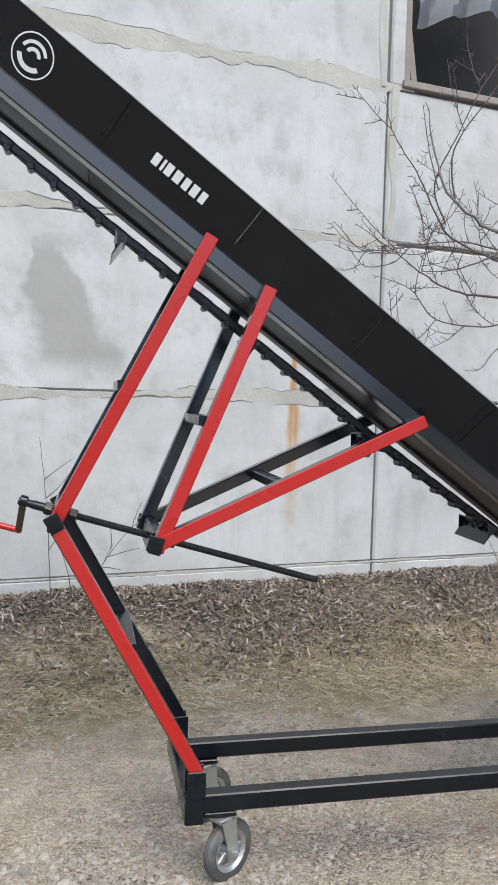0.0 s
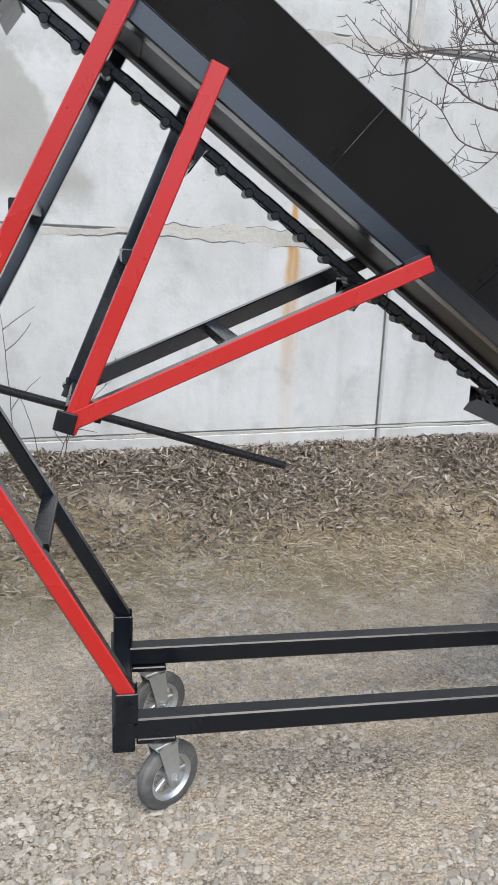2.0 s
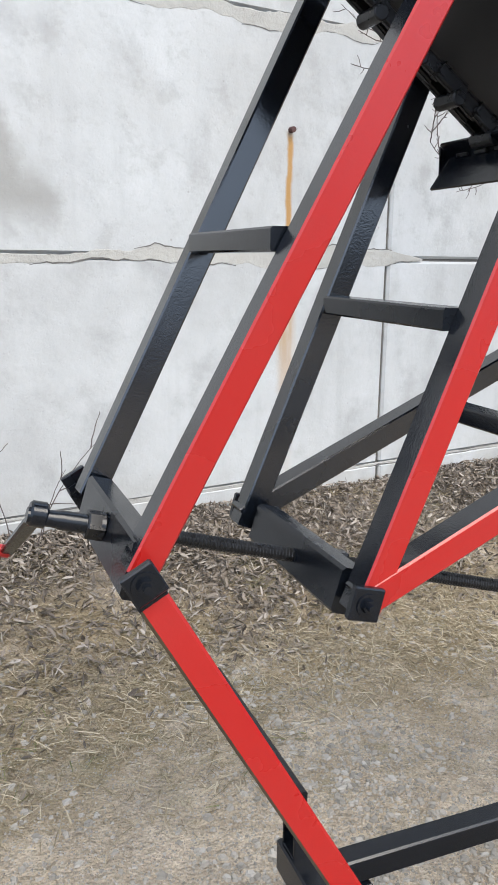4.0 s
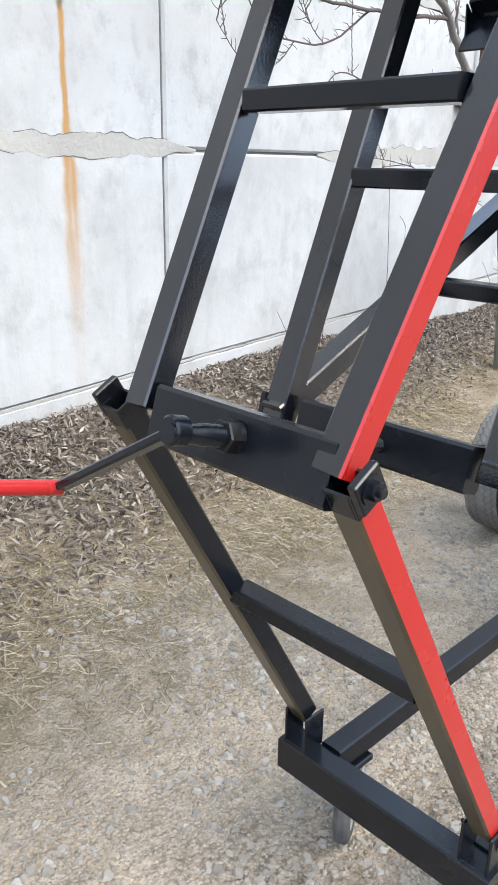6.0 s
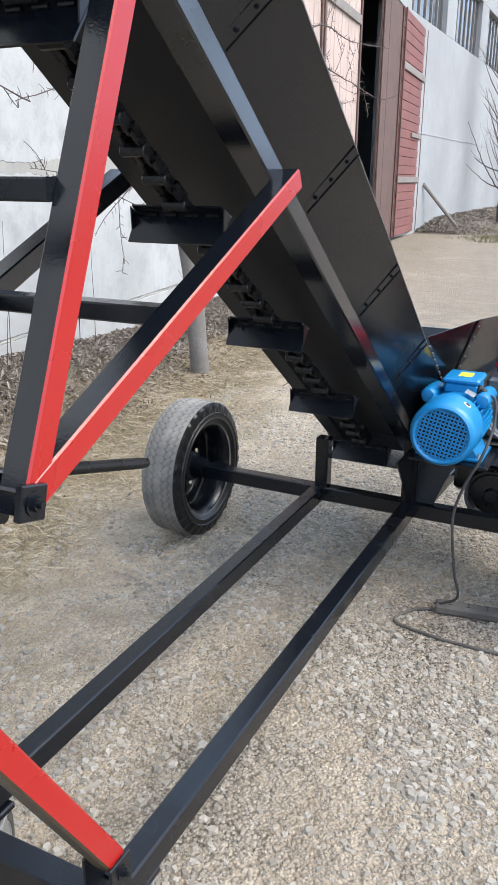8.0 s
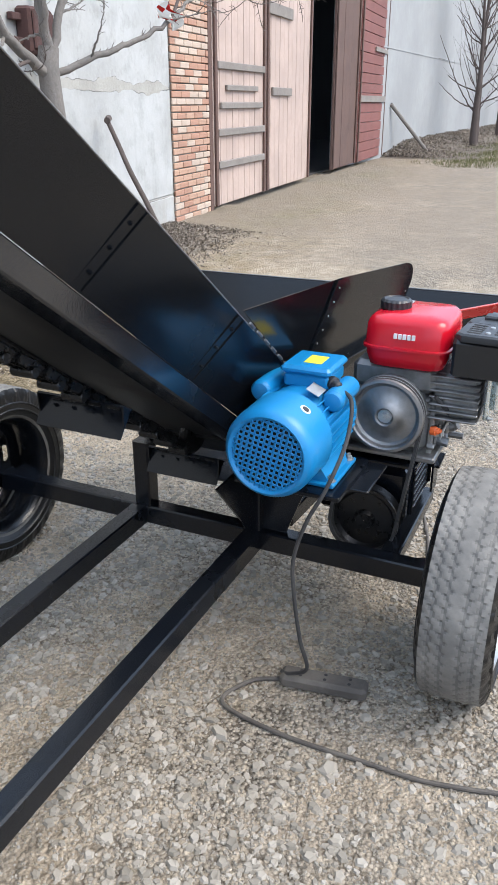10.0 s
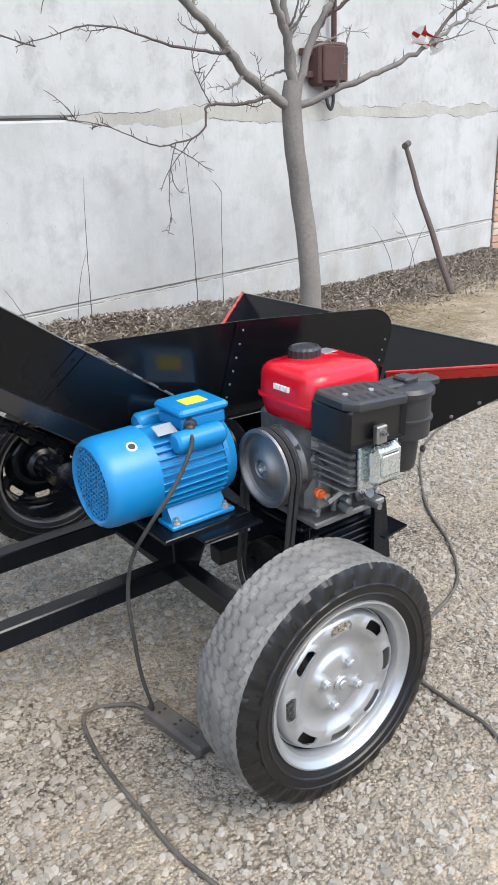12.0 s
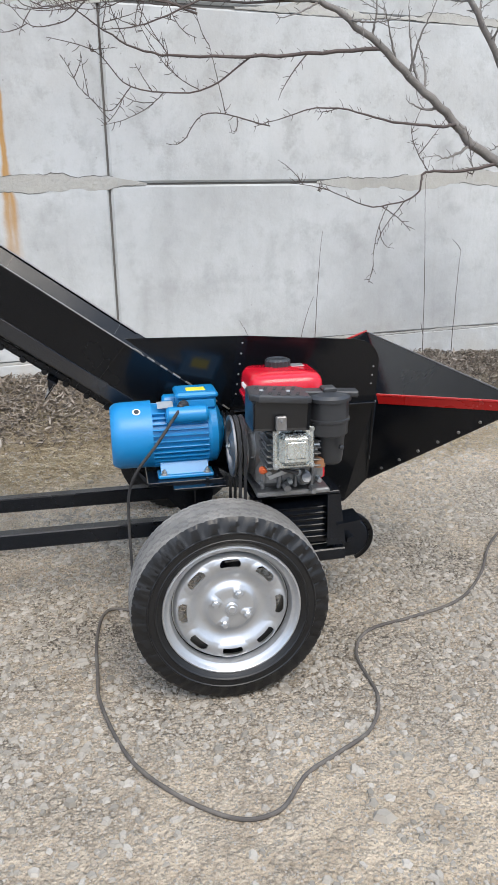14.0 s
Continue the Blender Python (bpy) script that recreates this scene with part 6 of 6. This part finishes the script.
def build_far():
    # masonry: pillar core, lintel, and the whitewashed run
    bm = bmesh.new()
    facade_box(bm, 1, 0.0, 1.12, -0.3, 7.5, -0.45, -0.012, 0.004)
    pillar = solid("wall_pillar", bm, MORTAR, "orange brick pillar beside the wooden gates", "wall", kind="structure", smooth=0)
    rnd = random.Random(2)
    meshes = []
    for k in range(3):
        bb = bmesh.new()
        block(bb, (0, -0.024, 0), (0.25, 0.0, 0.065), 0.006)
        me = bpy.data.meshes.new("brick")
        bb.to_mesh(me)
        bb.free()
        me.materials.append(BRICKS[k])
        meshes.append(me)
    for r in range(44):
        s = -0.002 if r % 2 else -0.13
        while s < 1.11:
            a, b = max(s, 0.0), min(s + 0.25, 1.12)
            if b - a > 0.05:
                o = new("brick", meshes[rnd.randrange(3)])
                o.parent = pillar
                p = on_facade(1, a, -0.05 + 0.077 * r, -0.002 + rnd.uniform(0, 0.006))
                o.matrix_basis = Matrix.Translation(p) @ Matrix.Rotation(radians(T1 + rnd.uniform(-0.6, 0.6)), 4, "Z") @ Matrix.Diagonal(((b - a) / 0.25, 1, 1, 1))
            s += 0.262
    bm = bmesh.new()
    facade_box(bm, 1, 1.12, 11.4, 5.2, 7.5, -0.45, 0.0)
    solid("wall_lintel", bm, FAR_WHITE, "whitewashed wall above the gates", "wall", kind="structure", smooth=0)
    bm = bmesh.new()
    facade_box(bm, 2, -1.2, 60.0, -0.3, 5.3, -0.45, 0.0)
    facade_box(bm, 2, -1.2, 60.0, 7.0, 7.6, -0.45, 0.0)
    for k in range(12):
        facade_box(bm, 2, -1.2 + k * 5.1, 0.9 + k * 5.1 - 0.9, 5.3, 7.0, -0.45, 0.0)
    facade_box(bm, 2, -1.2, 60.0, 2.6, 2.63, 0.0, 0.012, 0.002)
    far = solid("wall_far", bm, FAR_WHITE, "long whitewashed wall with high windows", "wall", kind="structure", smooth=0)
    for k in range(11):
        w = thing("window_2", on_facade(2, 2.4 + k * 5.1, 5.3), "high multi-pane window with dark glass", "window", "far windows", "structure")
        s0, s1 = 0.05 + k * 5.1, 3.85 + k * 5.1
        for q in range(7):
            s = s0 + (s1 - s0) * q / 6
            bm = bmesh.new()
            facade_box(bm, 2, s - 0.03, s + 0.03, 5.3, 7.0, -0.2, -0.12, 0.004)
            part("window_frame", bm, WOOD_GREY, w)
        for q in range(6):
            a = s0 + (s1 - s0) * q / 6
            bm = bmesh.new()
            facade_box(bm, 2, a + 0.03, a + (s1 - s0) / 6 - 0.03, 5.3, 7.0, -0.17, -0.16, 0.001)
            part("pane", bm, GLASS, w)
    # added box behind the gates; its near-black colour paints the indoor shade
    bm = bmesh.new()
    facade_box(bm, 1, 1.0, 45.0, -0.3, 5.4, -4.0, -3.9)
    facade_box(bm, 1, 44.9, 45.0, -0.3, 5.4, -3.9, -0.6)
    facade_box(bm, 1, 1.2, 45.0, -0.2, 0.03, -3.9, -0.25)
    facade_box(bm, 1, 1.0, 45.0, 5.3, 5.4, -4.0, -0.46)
    solid("wall_shade_box", bm, OPENING_SHADE, "near-black box standing for the shade behind the open gates", "wall", kind="structure", smooth=0)

    def leaf(name, s0, s1, z1, mat, label, turn=0.0, out=0.0, boards=8, battens=(), upright=True, seg=1):
        """A gate leaf of upright boards with battens, hinged at s0 and swung by turn."""
        g = thing(name, on_facade(seg, s0, 0.05), label, "gate", kind="structure")
        piv = Matrix.Translation(on_facade(seg, s0, 0, out)) @ Matrix.Rotation(radians((T1 if seg == 1 else T2) + turn), 4, "Z")
        W_ = s1 - s0
        if upright:
            for k in range(boards):
                bm = bmesh.new()
                a, b = W_ * k / boards + 0.006, W_ * (k + 1) / boards - 0.006
                block(bm, (a, -0.03 - 0.004 * (k % 2), 0.08), (b, 0.02, z1), 0.006, piv)
                part("plank", bm, mat, g)
        else:
            rows = 24
            for k in range(rows):
                bm = bmesh.new()
                block(bm, (0, -0.03 - 0.004 * (k % 2), 0.08 + (z1 - 0.08) * k / rows + 0.005), (W_, 0.02, 0.08 + (z1 - 0.08) * (k + 1) / rows - 0.005), 0.006, piv)
                part("plank", bm, mat, g)
        for a, b, z, h in battens:
            bm = bmesh.new()
            block(bm, (a * W_, -0.075, z), (b * W_, -0.035, z + h), 0.008, piv)
            part("batten", bm, WOOD_GREY, g)
        for x in (0.02, W_ - 0.10):
            bm = bmesh.new()
            block(bm, (x, -0.065, 0.08), (x + 0.08, -0.036, z1), 0.006, piv)
            part("stile", bm, WOOD_BROWN, g)

    leaf("gate_1", 1.25, 3.4, 5.0, PLANK_PALE, "tall weathered pale plank gate with grey battens", boards=9, battens=((0.05, 0.95, 0.55, 0.09), (0.05, 0.95, 0.95, 0.09), (0.10, 0.9, 1.28, 0.08), (0.2, 0.8, 1.5, 0.07), (0.05, 0.95, 1.75, 0.09), (0.05, 0.95, 2.75, 0.11)))
    leaf("gate_2", 3.45, 6.05, 5.0, PLANK_PALE, "tall weathered pinkish plank gate leaf", boards=11, battens=((0.02, 0.5, 2.55, 0.16), (0.1, 0.5, 1.45, 0.12), (0.02, 0.95, 4.1, 0.16)))
    bm = bmesh.new()
    facade_box(bm, 1, 1.12, 1.24, -0.1, 5.2, -0.3, 0.03)
    solid("gate_post", bm, WOOD_BROWN, "dark brown timber gate post", "post", kind="structure")
    leaf("gate_3", 7.75, 9.95, 5.1, WOOD_BROWN, "dark brown timber gate edge standing open", boards=3, out=0.05)
    leaf("gate_4", 9.95, 13.2, 5.1, PLANK_RED, "faded red plank gate leaf standing open", out=0.10, upright=False, battens=((0.02, 0.98, 1.35, 0.14), (0.5, 0.98, 2.45, 0.10), (0.02, 0.98, 3.85, 0.16)))
    bm = bmesh.new()
    rod(bm, on_facade(2, 3.6, 0.0, 0.9), on_facade(2, 2.4, 1.3, 0.02), 0.05, n=8)
    solid("leaning_pole", bm, WOOD_GREY, "grey timber prop leaning on the far wall", "pole")


BRICKS = [mineral("brick_%s" % n, a, b, 30) for n, a, b in (("orange", (0.52, 0.33, 0.235), (0.42, 0.27, 0.195)), ("pale", (0.58, 0.46, 0.37), (0.46, 0.37, 0.30)), ("red", (0.46, 0.26, 0.18), (0.38, 0.22, 0.16)))]
build_far()


def build_verge():
    """A low bank of earth and dead leaves along the far wall, with a strip of short grass before it."""
    rnd = random.Random(77)

    def rise(q, o):
        edge = 1.75 + 0.5 * noise.noise((q * 0.35, 1, 4))
        k = min(1.0, max(0.0, 1.0 - o / edge))
        return (0.30 * k * k * (3 - 2 * k) + 0.05 * k * noise.noise((q * 1.3, o * 2, 7))) * min(1.0, max(0.0, (q - 1.6) / 2.5))
    qs = list(np.arange(1.6, 60.0, 0.35))
    os_ = list(np.arange(0.0, 2.6, 0.16))
    verts = [tuple(on_facade(2, q, rise(q, o) + 0.004 - 0.03 * (o > 2.4), o - 0.02)) for q in qs for o in os_]
    n = len(os_)
    faces = [(i * n + j, (i + 1) * n + j, (i + 1) * n + j + 1, i * n + j + 1) for i in range(len(qs) - 1) for j in range(n - 1)]
    me = bpy.data.meshes.new("verge")
    me.from_pydata(verts, [], faces)
    me.materials.append(VERGE)
    me.shade_smooth()
    tagged(new("verge", me), "low bank of dark earth along the far wall", "ground", kind="structure")
    V_, F_ = [], []
    for _ in range(9000):
        q, o = 1.8 + 34 * rnd.random() ** 1.6, abs(rnd.gauss(0, 0.85))
        if o > 2.0:
            continue
        p = on_facade(2, q, rise(q, o) + rnd.uniform(0.01, 0.06), o)
        L, w = rnd.uniform(0.04, 0.12), rnd.uniform(0.02, 0.05)
        m = Euler((rnd.gauss(0, 0.6), rnd.gauss(0, 0.6), rnd.uniform(0, 6.283))).to_matrix()
        k = len(V_)
        V_ += [tuple(p + m @ V(c)) for c in ((-L / 2, 0, 0), (0, w / 2, w * 0.3), (L / 2, 0, 0), (0, -w / 2, w * 0.3))]
        F_.append((k, k + 1, k + 2, k + 3))
    scatter("verge_litter", V_, F_, LITTER, "dead brown leaves on the bank by the far wall", "leaves")
    V_, F_ = [], []
    for _ in range(26000):
        q, o = rnd.uniform(-1.0, 26.0), rnd.gauss(2.5, 0.75)
        if o < 1.1 or rnd.random() > 0.35 + 1.3 * noise.noise((q * 0.7, o * 0.9, 3)):
            continue
        p = on_facade(2, q, 0.0, o)
        th, L = rnd.uniform(0, 6.283), rnd.uniform(0.05, 0.14)
        w = V((math.cos(th), math.sin(th), 0)) * 0.006
        tip = p + V((rnd.uniform(-0.06, 0.06), rnd.uniform(-0.06, 0.06), L))
        k = len(V_)
        V_ += [tuple(p - w), tuple(p + w), tuple(tip)]
        F_.append((k, k + 1, k + 2))
    scatter("verge_grass", V_, F_, GREEN, "short green and yellow grass at the road edge", "grass")


build_verge()


# ---------------------------------------------------------------- small things by the wall
def build_wall_things():
    # rusty switch box with its conduit
    c = wall_point(3.98, 1.84)
    box = thing("switch_box", wall_point(3.98, 1.67), "rusty brown electric switch box fixed on the wall", "switch box")
    bm = bmesh.new()
    wall_box(bm, 3.80, 4.16, 1.70, 2.02, 0.0, 0.13, 0.02)
    part("body", bm, RUSTY, box)
    bm = bmesh.new()
    wall_box(bm, 3.825, 4.135, 1.73, 1.99, 0.128, 0.150, 0.014)
    part("cover", bm, RUSTY, box)
    for z in (1.76, 1.92):
        bm = bmesh.new()
        wall_box(bm, 3.68, 3.81, z, z + 0.05, 0.01, 0.06, 0.006)
        part("lug", bm, RUSTY, box)
    bm = bmesh.new()
    rod(bm, wall_point(4.06, 2.0, 0.06), wall_point(4.06, 5.0, 0.06), 0.022, n=10)
    part("conduit", bm, RUSTY, box)
    bm = bmesh.new()
    hose(bm, smooth_line([wall_point(3.95, 1.71, 0.07), wall_point(3.95, 1.58, 0.08), wall_point(4.0, 1.53, 0.08), wall_point(4.04, 1.60, 0.07), wall_point(4.03, 1.71, 0.07)], 6), 0.014, 8)
    part("cable_loop", bm, CABLE, box)
    # timber stick that leans on the wall
    bm = bmesh.new()
    hose(bm, smooth_line([(7.50, 5.50, 0.0), (7.54, 5.68, 0.26), (7.60, 5.86, 0.52), (7.645, 6.05, 0.79), (7.70, 6.19, 1.0), (7.74, 6.33, 1.22)], 6), 0.027, 10, 0.021)
    rod(bm, (7.70, 6.30, 1.21), (7.79, 6.34, 1.23), 0.03, n=8)
    solid("leaning_stick", bm, TWIG, "knotty grey stick leaning against the wall", "stick")
    # rust stud above the rust run
    bm = bmesh.new()
    rod(bm, wall_point(-0.65, 2.105, -0.01), wall_point(-0.65, 2.105, 0.03), 0.014, n=10)
    solid("wall_stud", bm, RUSTY, "rusty steel stud in the concrete wall", "stud")
    # upright dry stems by the wall foot
    rnd = random.Random(5)
    for s, h, lean in ((-2.25, 1.0, -0.06), (-2.05, 0.55, 0.28), (-2.12, 0.45, -0.1), (-2.0, 0.35, 0.1), (1.25, 0.5, 0.1), (1.42, 0.95, 0.05), (2.35, 1.35, -0.02), (2.62, 0.85, 0.04), (0.95, 0.35, -0.1), (4.9, 0.5, -0.2), (5.1, 0.45, 0.2), (5.3, 0.6, -0.25)):
        bm = bmesh.new()
        b = wall_point(s, 0, 0.10 + rnd.random() * 0.12)
        b.z = ground_z(b.x, b.y) - 0.02
        grow(bm, [b, b + V((lean * 0.3, 0, h * 0.4)), b + V((lean * 0.8, 0.02, h * 0.75)), b + V((lean * 1.3, 0.03, h))], 0.0032, 0.0012, rnd, 1, 0.0, 0.12, 0.2, 5)
        solid("dry_stem", bm, TWIG, "thin dry weed stem by the wall foot", "stem", "dry stems")


build_wall_things()


def build_scrap():
    """A torn bit of printed plastic caught on a branch."""
    c = V(SCRAP)
    bm = bmesh.new()
    grid = []
    for j in range(7):
        row = []
        for i in range(9):
            u, v = i / 8 - 0.5, j / 6 - 0.5
            row.append(c + V((0.24 * u + 0.05 * v, 0.03 * math.sin(9 * u + 4 * v), 0.10 * v - 0.06 * u + 0.025 * math.sin(7 * u) * math.cos(5 * v))))
        grid.append(row)
    fs = loop_faces(bm, grid, False)
    for k, f in enumerate(fs):
        f.material_index = 1 if (k * 7) % 11 in (0, 3) or k > 40 else 0
    bmesh.ops.solidify(bm, geom=bm.faces[:], thickness=0.002)
    solid("plastic_scrap", bm, [WHITE, RED], "crumpled white and red plastic scrap caught on a branch", "plastic scrap")


SCRAP = (6.20, 4.74, 1.87)
build_scrap()


# ---------------------------------------------------------------- loose stuff on the ground
def band(x, y):
    """The same wandering measure across the yard as the ground's colours."""
    return y - 0.14 * x + 0.35 * noise.noise((x * 0.8, y * 0.8, 2.0))


def build_stones(count, seed, x0, x1, y0, y1, small, big, name):
    rnd = random.Random(seed)
    V_, F_ = [], []
    base = [(1, 0, -0.2), (0.3, 0.95, -0.2), (-0.8, 0.6, -0.2), (-0.8, -0.6, -0.2), (0.3, -0.95, -0.2), (0.66, 0.05, 0.72), (0.2, 0.62, 0.85), (-0.5, 0.4, 0.8), (-0.52, -0.36, 0.74), (0.18, -0.6, 0.8)]
    tri = [(k, (k + 1) % 5, 5 + (k + 1) % 5) for k in range(5)] + [(k, 5 + (k + 1) % 5, 5 + k) for k in range(5)] + [(5, 6, 7), (5, 7, 8), (5, 8, 9)]
    made = 0
    while made < count:
        x, y = rnd.uniform(x0, x1), rnd.uniform(y0, y1)
        d = band(x, y)
        keep = 1.0 if d < 2.6 else max(0.3, 1.0 - (d - 2.6) * 0.5)
        keep *= 0.10 + 0.90 * min(1.0, max(0.0, 0.6 + 2.0 * noise.noise((x * 1.7, y * 1.7, 9)) + 0.8 * noise.noise((x * 5, y * 5, 3))))
        if x > 2.4 and y < 2.0:
            keep *= 0.5
        if rnd.random() > keep:
            continue
        made += 1
        r = small + (big - small) * rnd.random() ** 3
        z = ground_z(x, y)
        th = rnd.uniform(0, 6.283)
        c, k = math.cos(th), math.sin(th)
        sx, sy, sz = r * rnd.uniform(0.8, 1.3), r * rnd.uniform(0.6, 1.0), r * rnd.uniform(0.3, 0.6)
        n = len(V_)
        for a, b, h in base:
            a, b, h = a * sx * rnd.uniform(0.75, 1.2), b * sy * rnd.uniform(0.75, 1.2), h * sz * rnd.uniform(0.8, 1.2)
            V_.append((x + a * c - b * k, y + a * k + b * c, z + h + sz * 0.15))
        F_ += [(n + p, n + q, n + w) for p, q, w in tri]
    scatter(name, V_, F_, STONES, "loose grey crushed gravel stones", "gravel")


build_stones(56000, 21, -0.6, 6.2, 0.9, 4.6, 0.0045, 0.0165, "gravel")


def build_grit(count, seed):
    """Fine chips, four faces each."""
    rnd = random.Random(seed)
    V_, F_ = [], []
    for _ in range(count):
        x, y = rnd.uniform(-0.6, 5.4), rnd.uniform(1.0, 5.0)
        d = y - 0.14 * x
        if d > 3.6 and rnd.random() < (d - 3.6) * 1.6:
            continue
        r = rnd.uniform(0.0022, 0.0065)
        z = ground_z(x, y)
        th = rnd.uniform(0, 6.283)
        c, k = math.cos(th) * r, math.sin(th) * r
        q, h = rnd.uniform(0.5, 1.0), r * rnd.uniform(0.4, 0.9)
        n = len(V_)
        V_ += [(x + c, y + k, z - 0.001), (x - k * q, y + c * q, z - 0.001), (x - c, y - k, z - 0.001), (x + k * q, y - c * q, z - 0.001), (x + c * 0.2, y + k * 0.2, z + h)]
        F_ += [(n, n + 1, n + 4), (n + 1, n + 2, n + 4), (n + 2, n + 3, n + 4), (n + 3, n, n + 4)]
    scatter("grit", V_, F_, STONES, "fine crushed stone chips over dusty earth", "gravel")


build_grit(130000, 25)
build_stones(300, 22, -0.6, 5.6, 1.2, 4.4, 0.013, 0.030, "gravel_lumps")


def build_leaves(count, seed):
    rnd = random.Random(seed)
    V_, F_ = [], []
    made = 0
    while made < count:
        s, out = rnd.uniform(-4.2, 6.8), abs(rnd.gauss(0, 0.47))
        if out > 2.4 or (out > 1.05 and rnd.random() > 0.25):
            continue
        p = wall_point(s, 0, out + 0.02)
        if rnd.random() > 0.55 + 0.6 * noise.noise((p.x * 1.6, p.y * 1.6, 4)):
            continue
        made += 1
        z = ground_z(p.x, p.y) + rnd.uniform(0.002, 0.035 if out < 0.9 else 0.008)
        L, w = rnd.uniform(0.018, 0.07), rnd.uniform(0.003, 0.016)
        m = Euler((rnd.gauss(0, 0.55), rnd.gauss(0, 0.55), rnd.uniform(0, 6.283))).to_matrix()
        n = len(V_)
        curl = rnd.uniform(0.1, 0.5) * w
        for a, b, h in ((-L / 2, 0, 0), (-L / 6, w / 2, curl), (L / 4, w / 2.4, curl), (L / 2, 0, 0.3 * curl), (L / 4, -w / 2.4, curl), (-L / 6, -w / 2, curl)):
            q = m @ V((a, b, h))
            V_.append((p.x + q.x, p.y + q.y, z + q.z))
        F_ += [(n, n + 1, n + 2, n + 3), (n, n + 3, n + 4, n + 5)]
    scatter("leaf_litter", V_, F_, LITTER, "dead brown leaves heaped along the wall foot", "leaves")


build_leaves(44000, 31)


def build_straw(count, seed, name, mat, label, green=False):
    rnd = random.Random(seed)
    V_, F_ = [], []
    made = 0
    while made < count:
        x, y = rnd.uniform(-1.2, 6.8), rnd.uniform(2.6, 5.6)
        d = band(x, y)
        keep = max(0.45 if 4.3 < d < 5.1 else 0.0, 1 - abs(d - 4.2) / 0.75) * (0.25 + 0.9 * max(0, noise.noise((x * 2.2, y * 2.2, 5)) + 0.35))
        if green:
            keep *= max(0, noise.noise((x * 1.2, y * 1.2, 15)) - 0.05) * 3
        if rnd.random() > keep:
            continue
        made += 1
        z = ground_z(x, y)
        th = rnd.uniform(0, 6.283)
        L, w = rnd.uniform(0.02, 0.09), rnd.uniform(0.001, 0.0026)
        rise = rnd.uniform(0.0, 0.25) if rnd.random() < 0.8 else rnd.uniform(0.3, 0.9)
        c, k = math.cos(th), math.sin(th)
        n = len(V_)
        bend = rnd.uniform(-0.3, 0.3)
        for t in (0, 0.5, 1.0):
            px_, py_ = x + (c * t - k * bend * t * t) * L, y + (k * t + c * bend * t * t) * L
            h = z + 0.003 + rise * L * (t - 0.45 * t * t)
            ww = w * (1 - 0.8 * t)
            V_ += [(px_ - k * ww, py_ + c * ww, h), (px_ + k * ww, py_ - c * ww, h + 0.001)]
        F_ += [(n, n + 1, n + 3, n + 2), (n + 2, n + 3, n + 5, n + 4)]
    scatter(name, V_, F_, mat, label, "grass")


build_straw(52000, 41, "dry_grass", STRAW, "flattened dry yellow grass on the track")
build_straw(1000, 42, "weeds", GREEN, "sparse low green weeds in the dry grass", True)
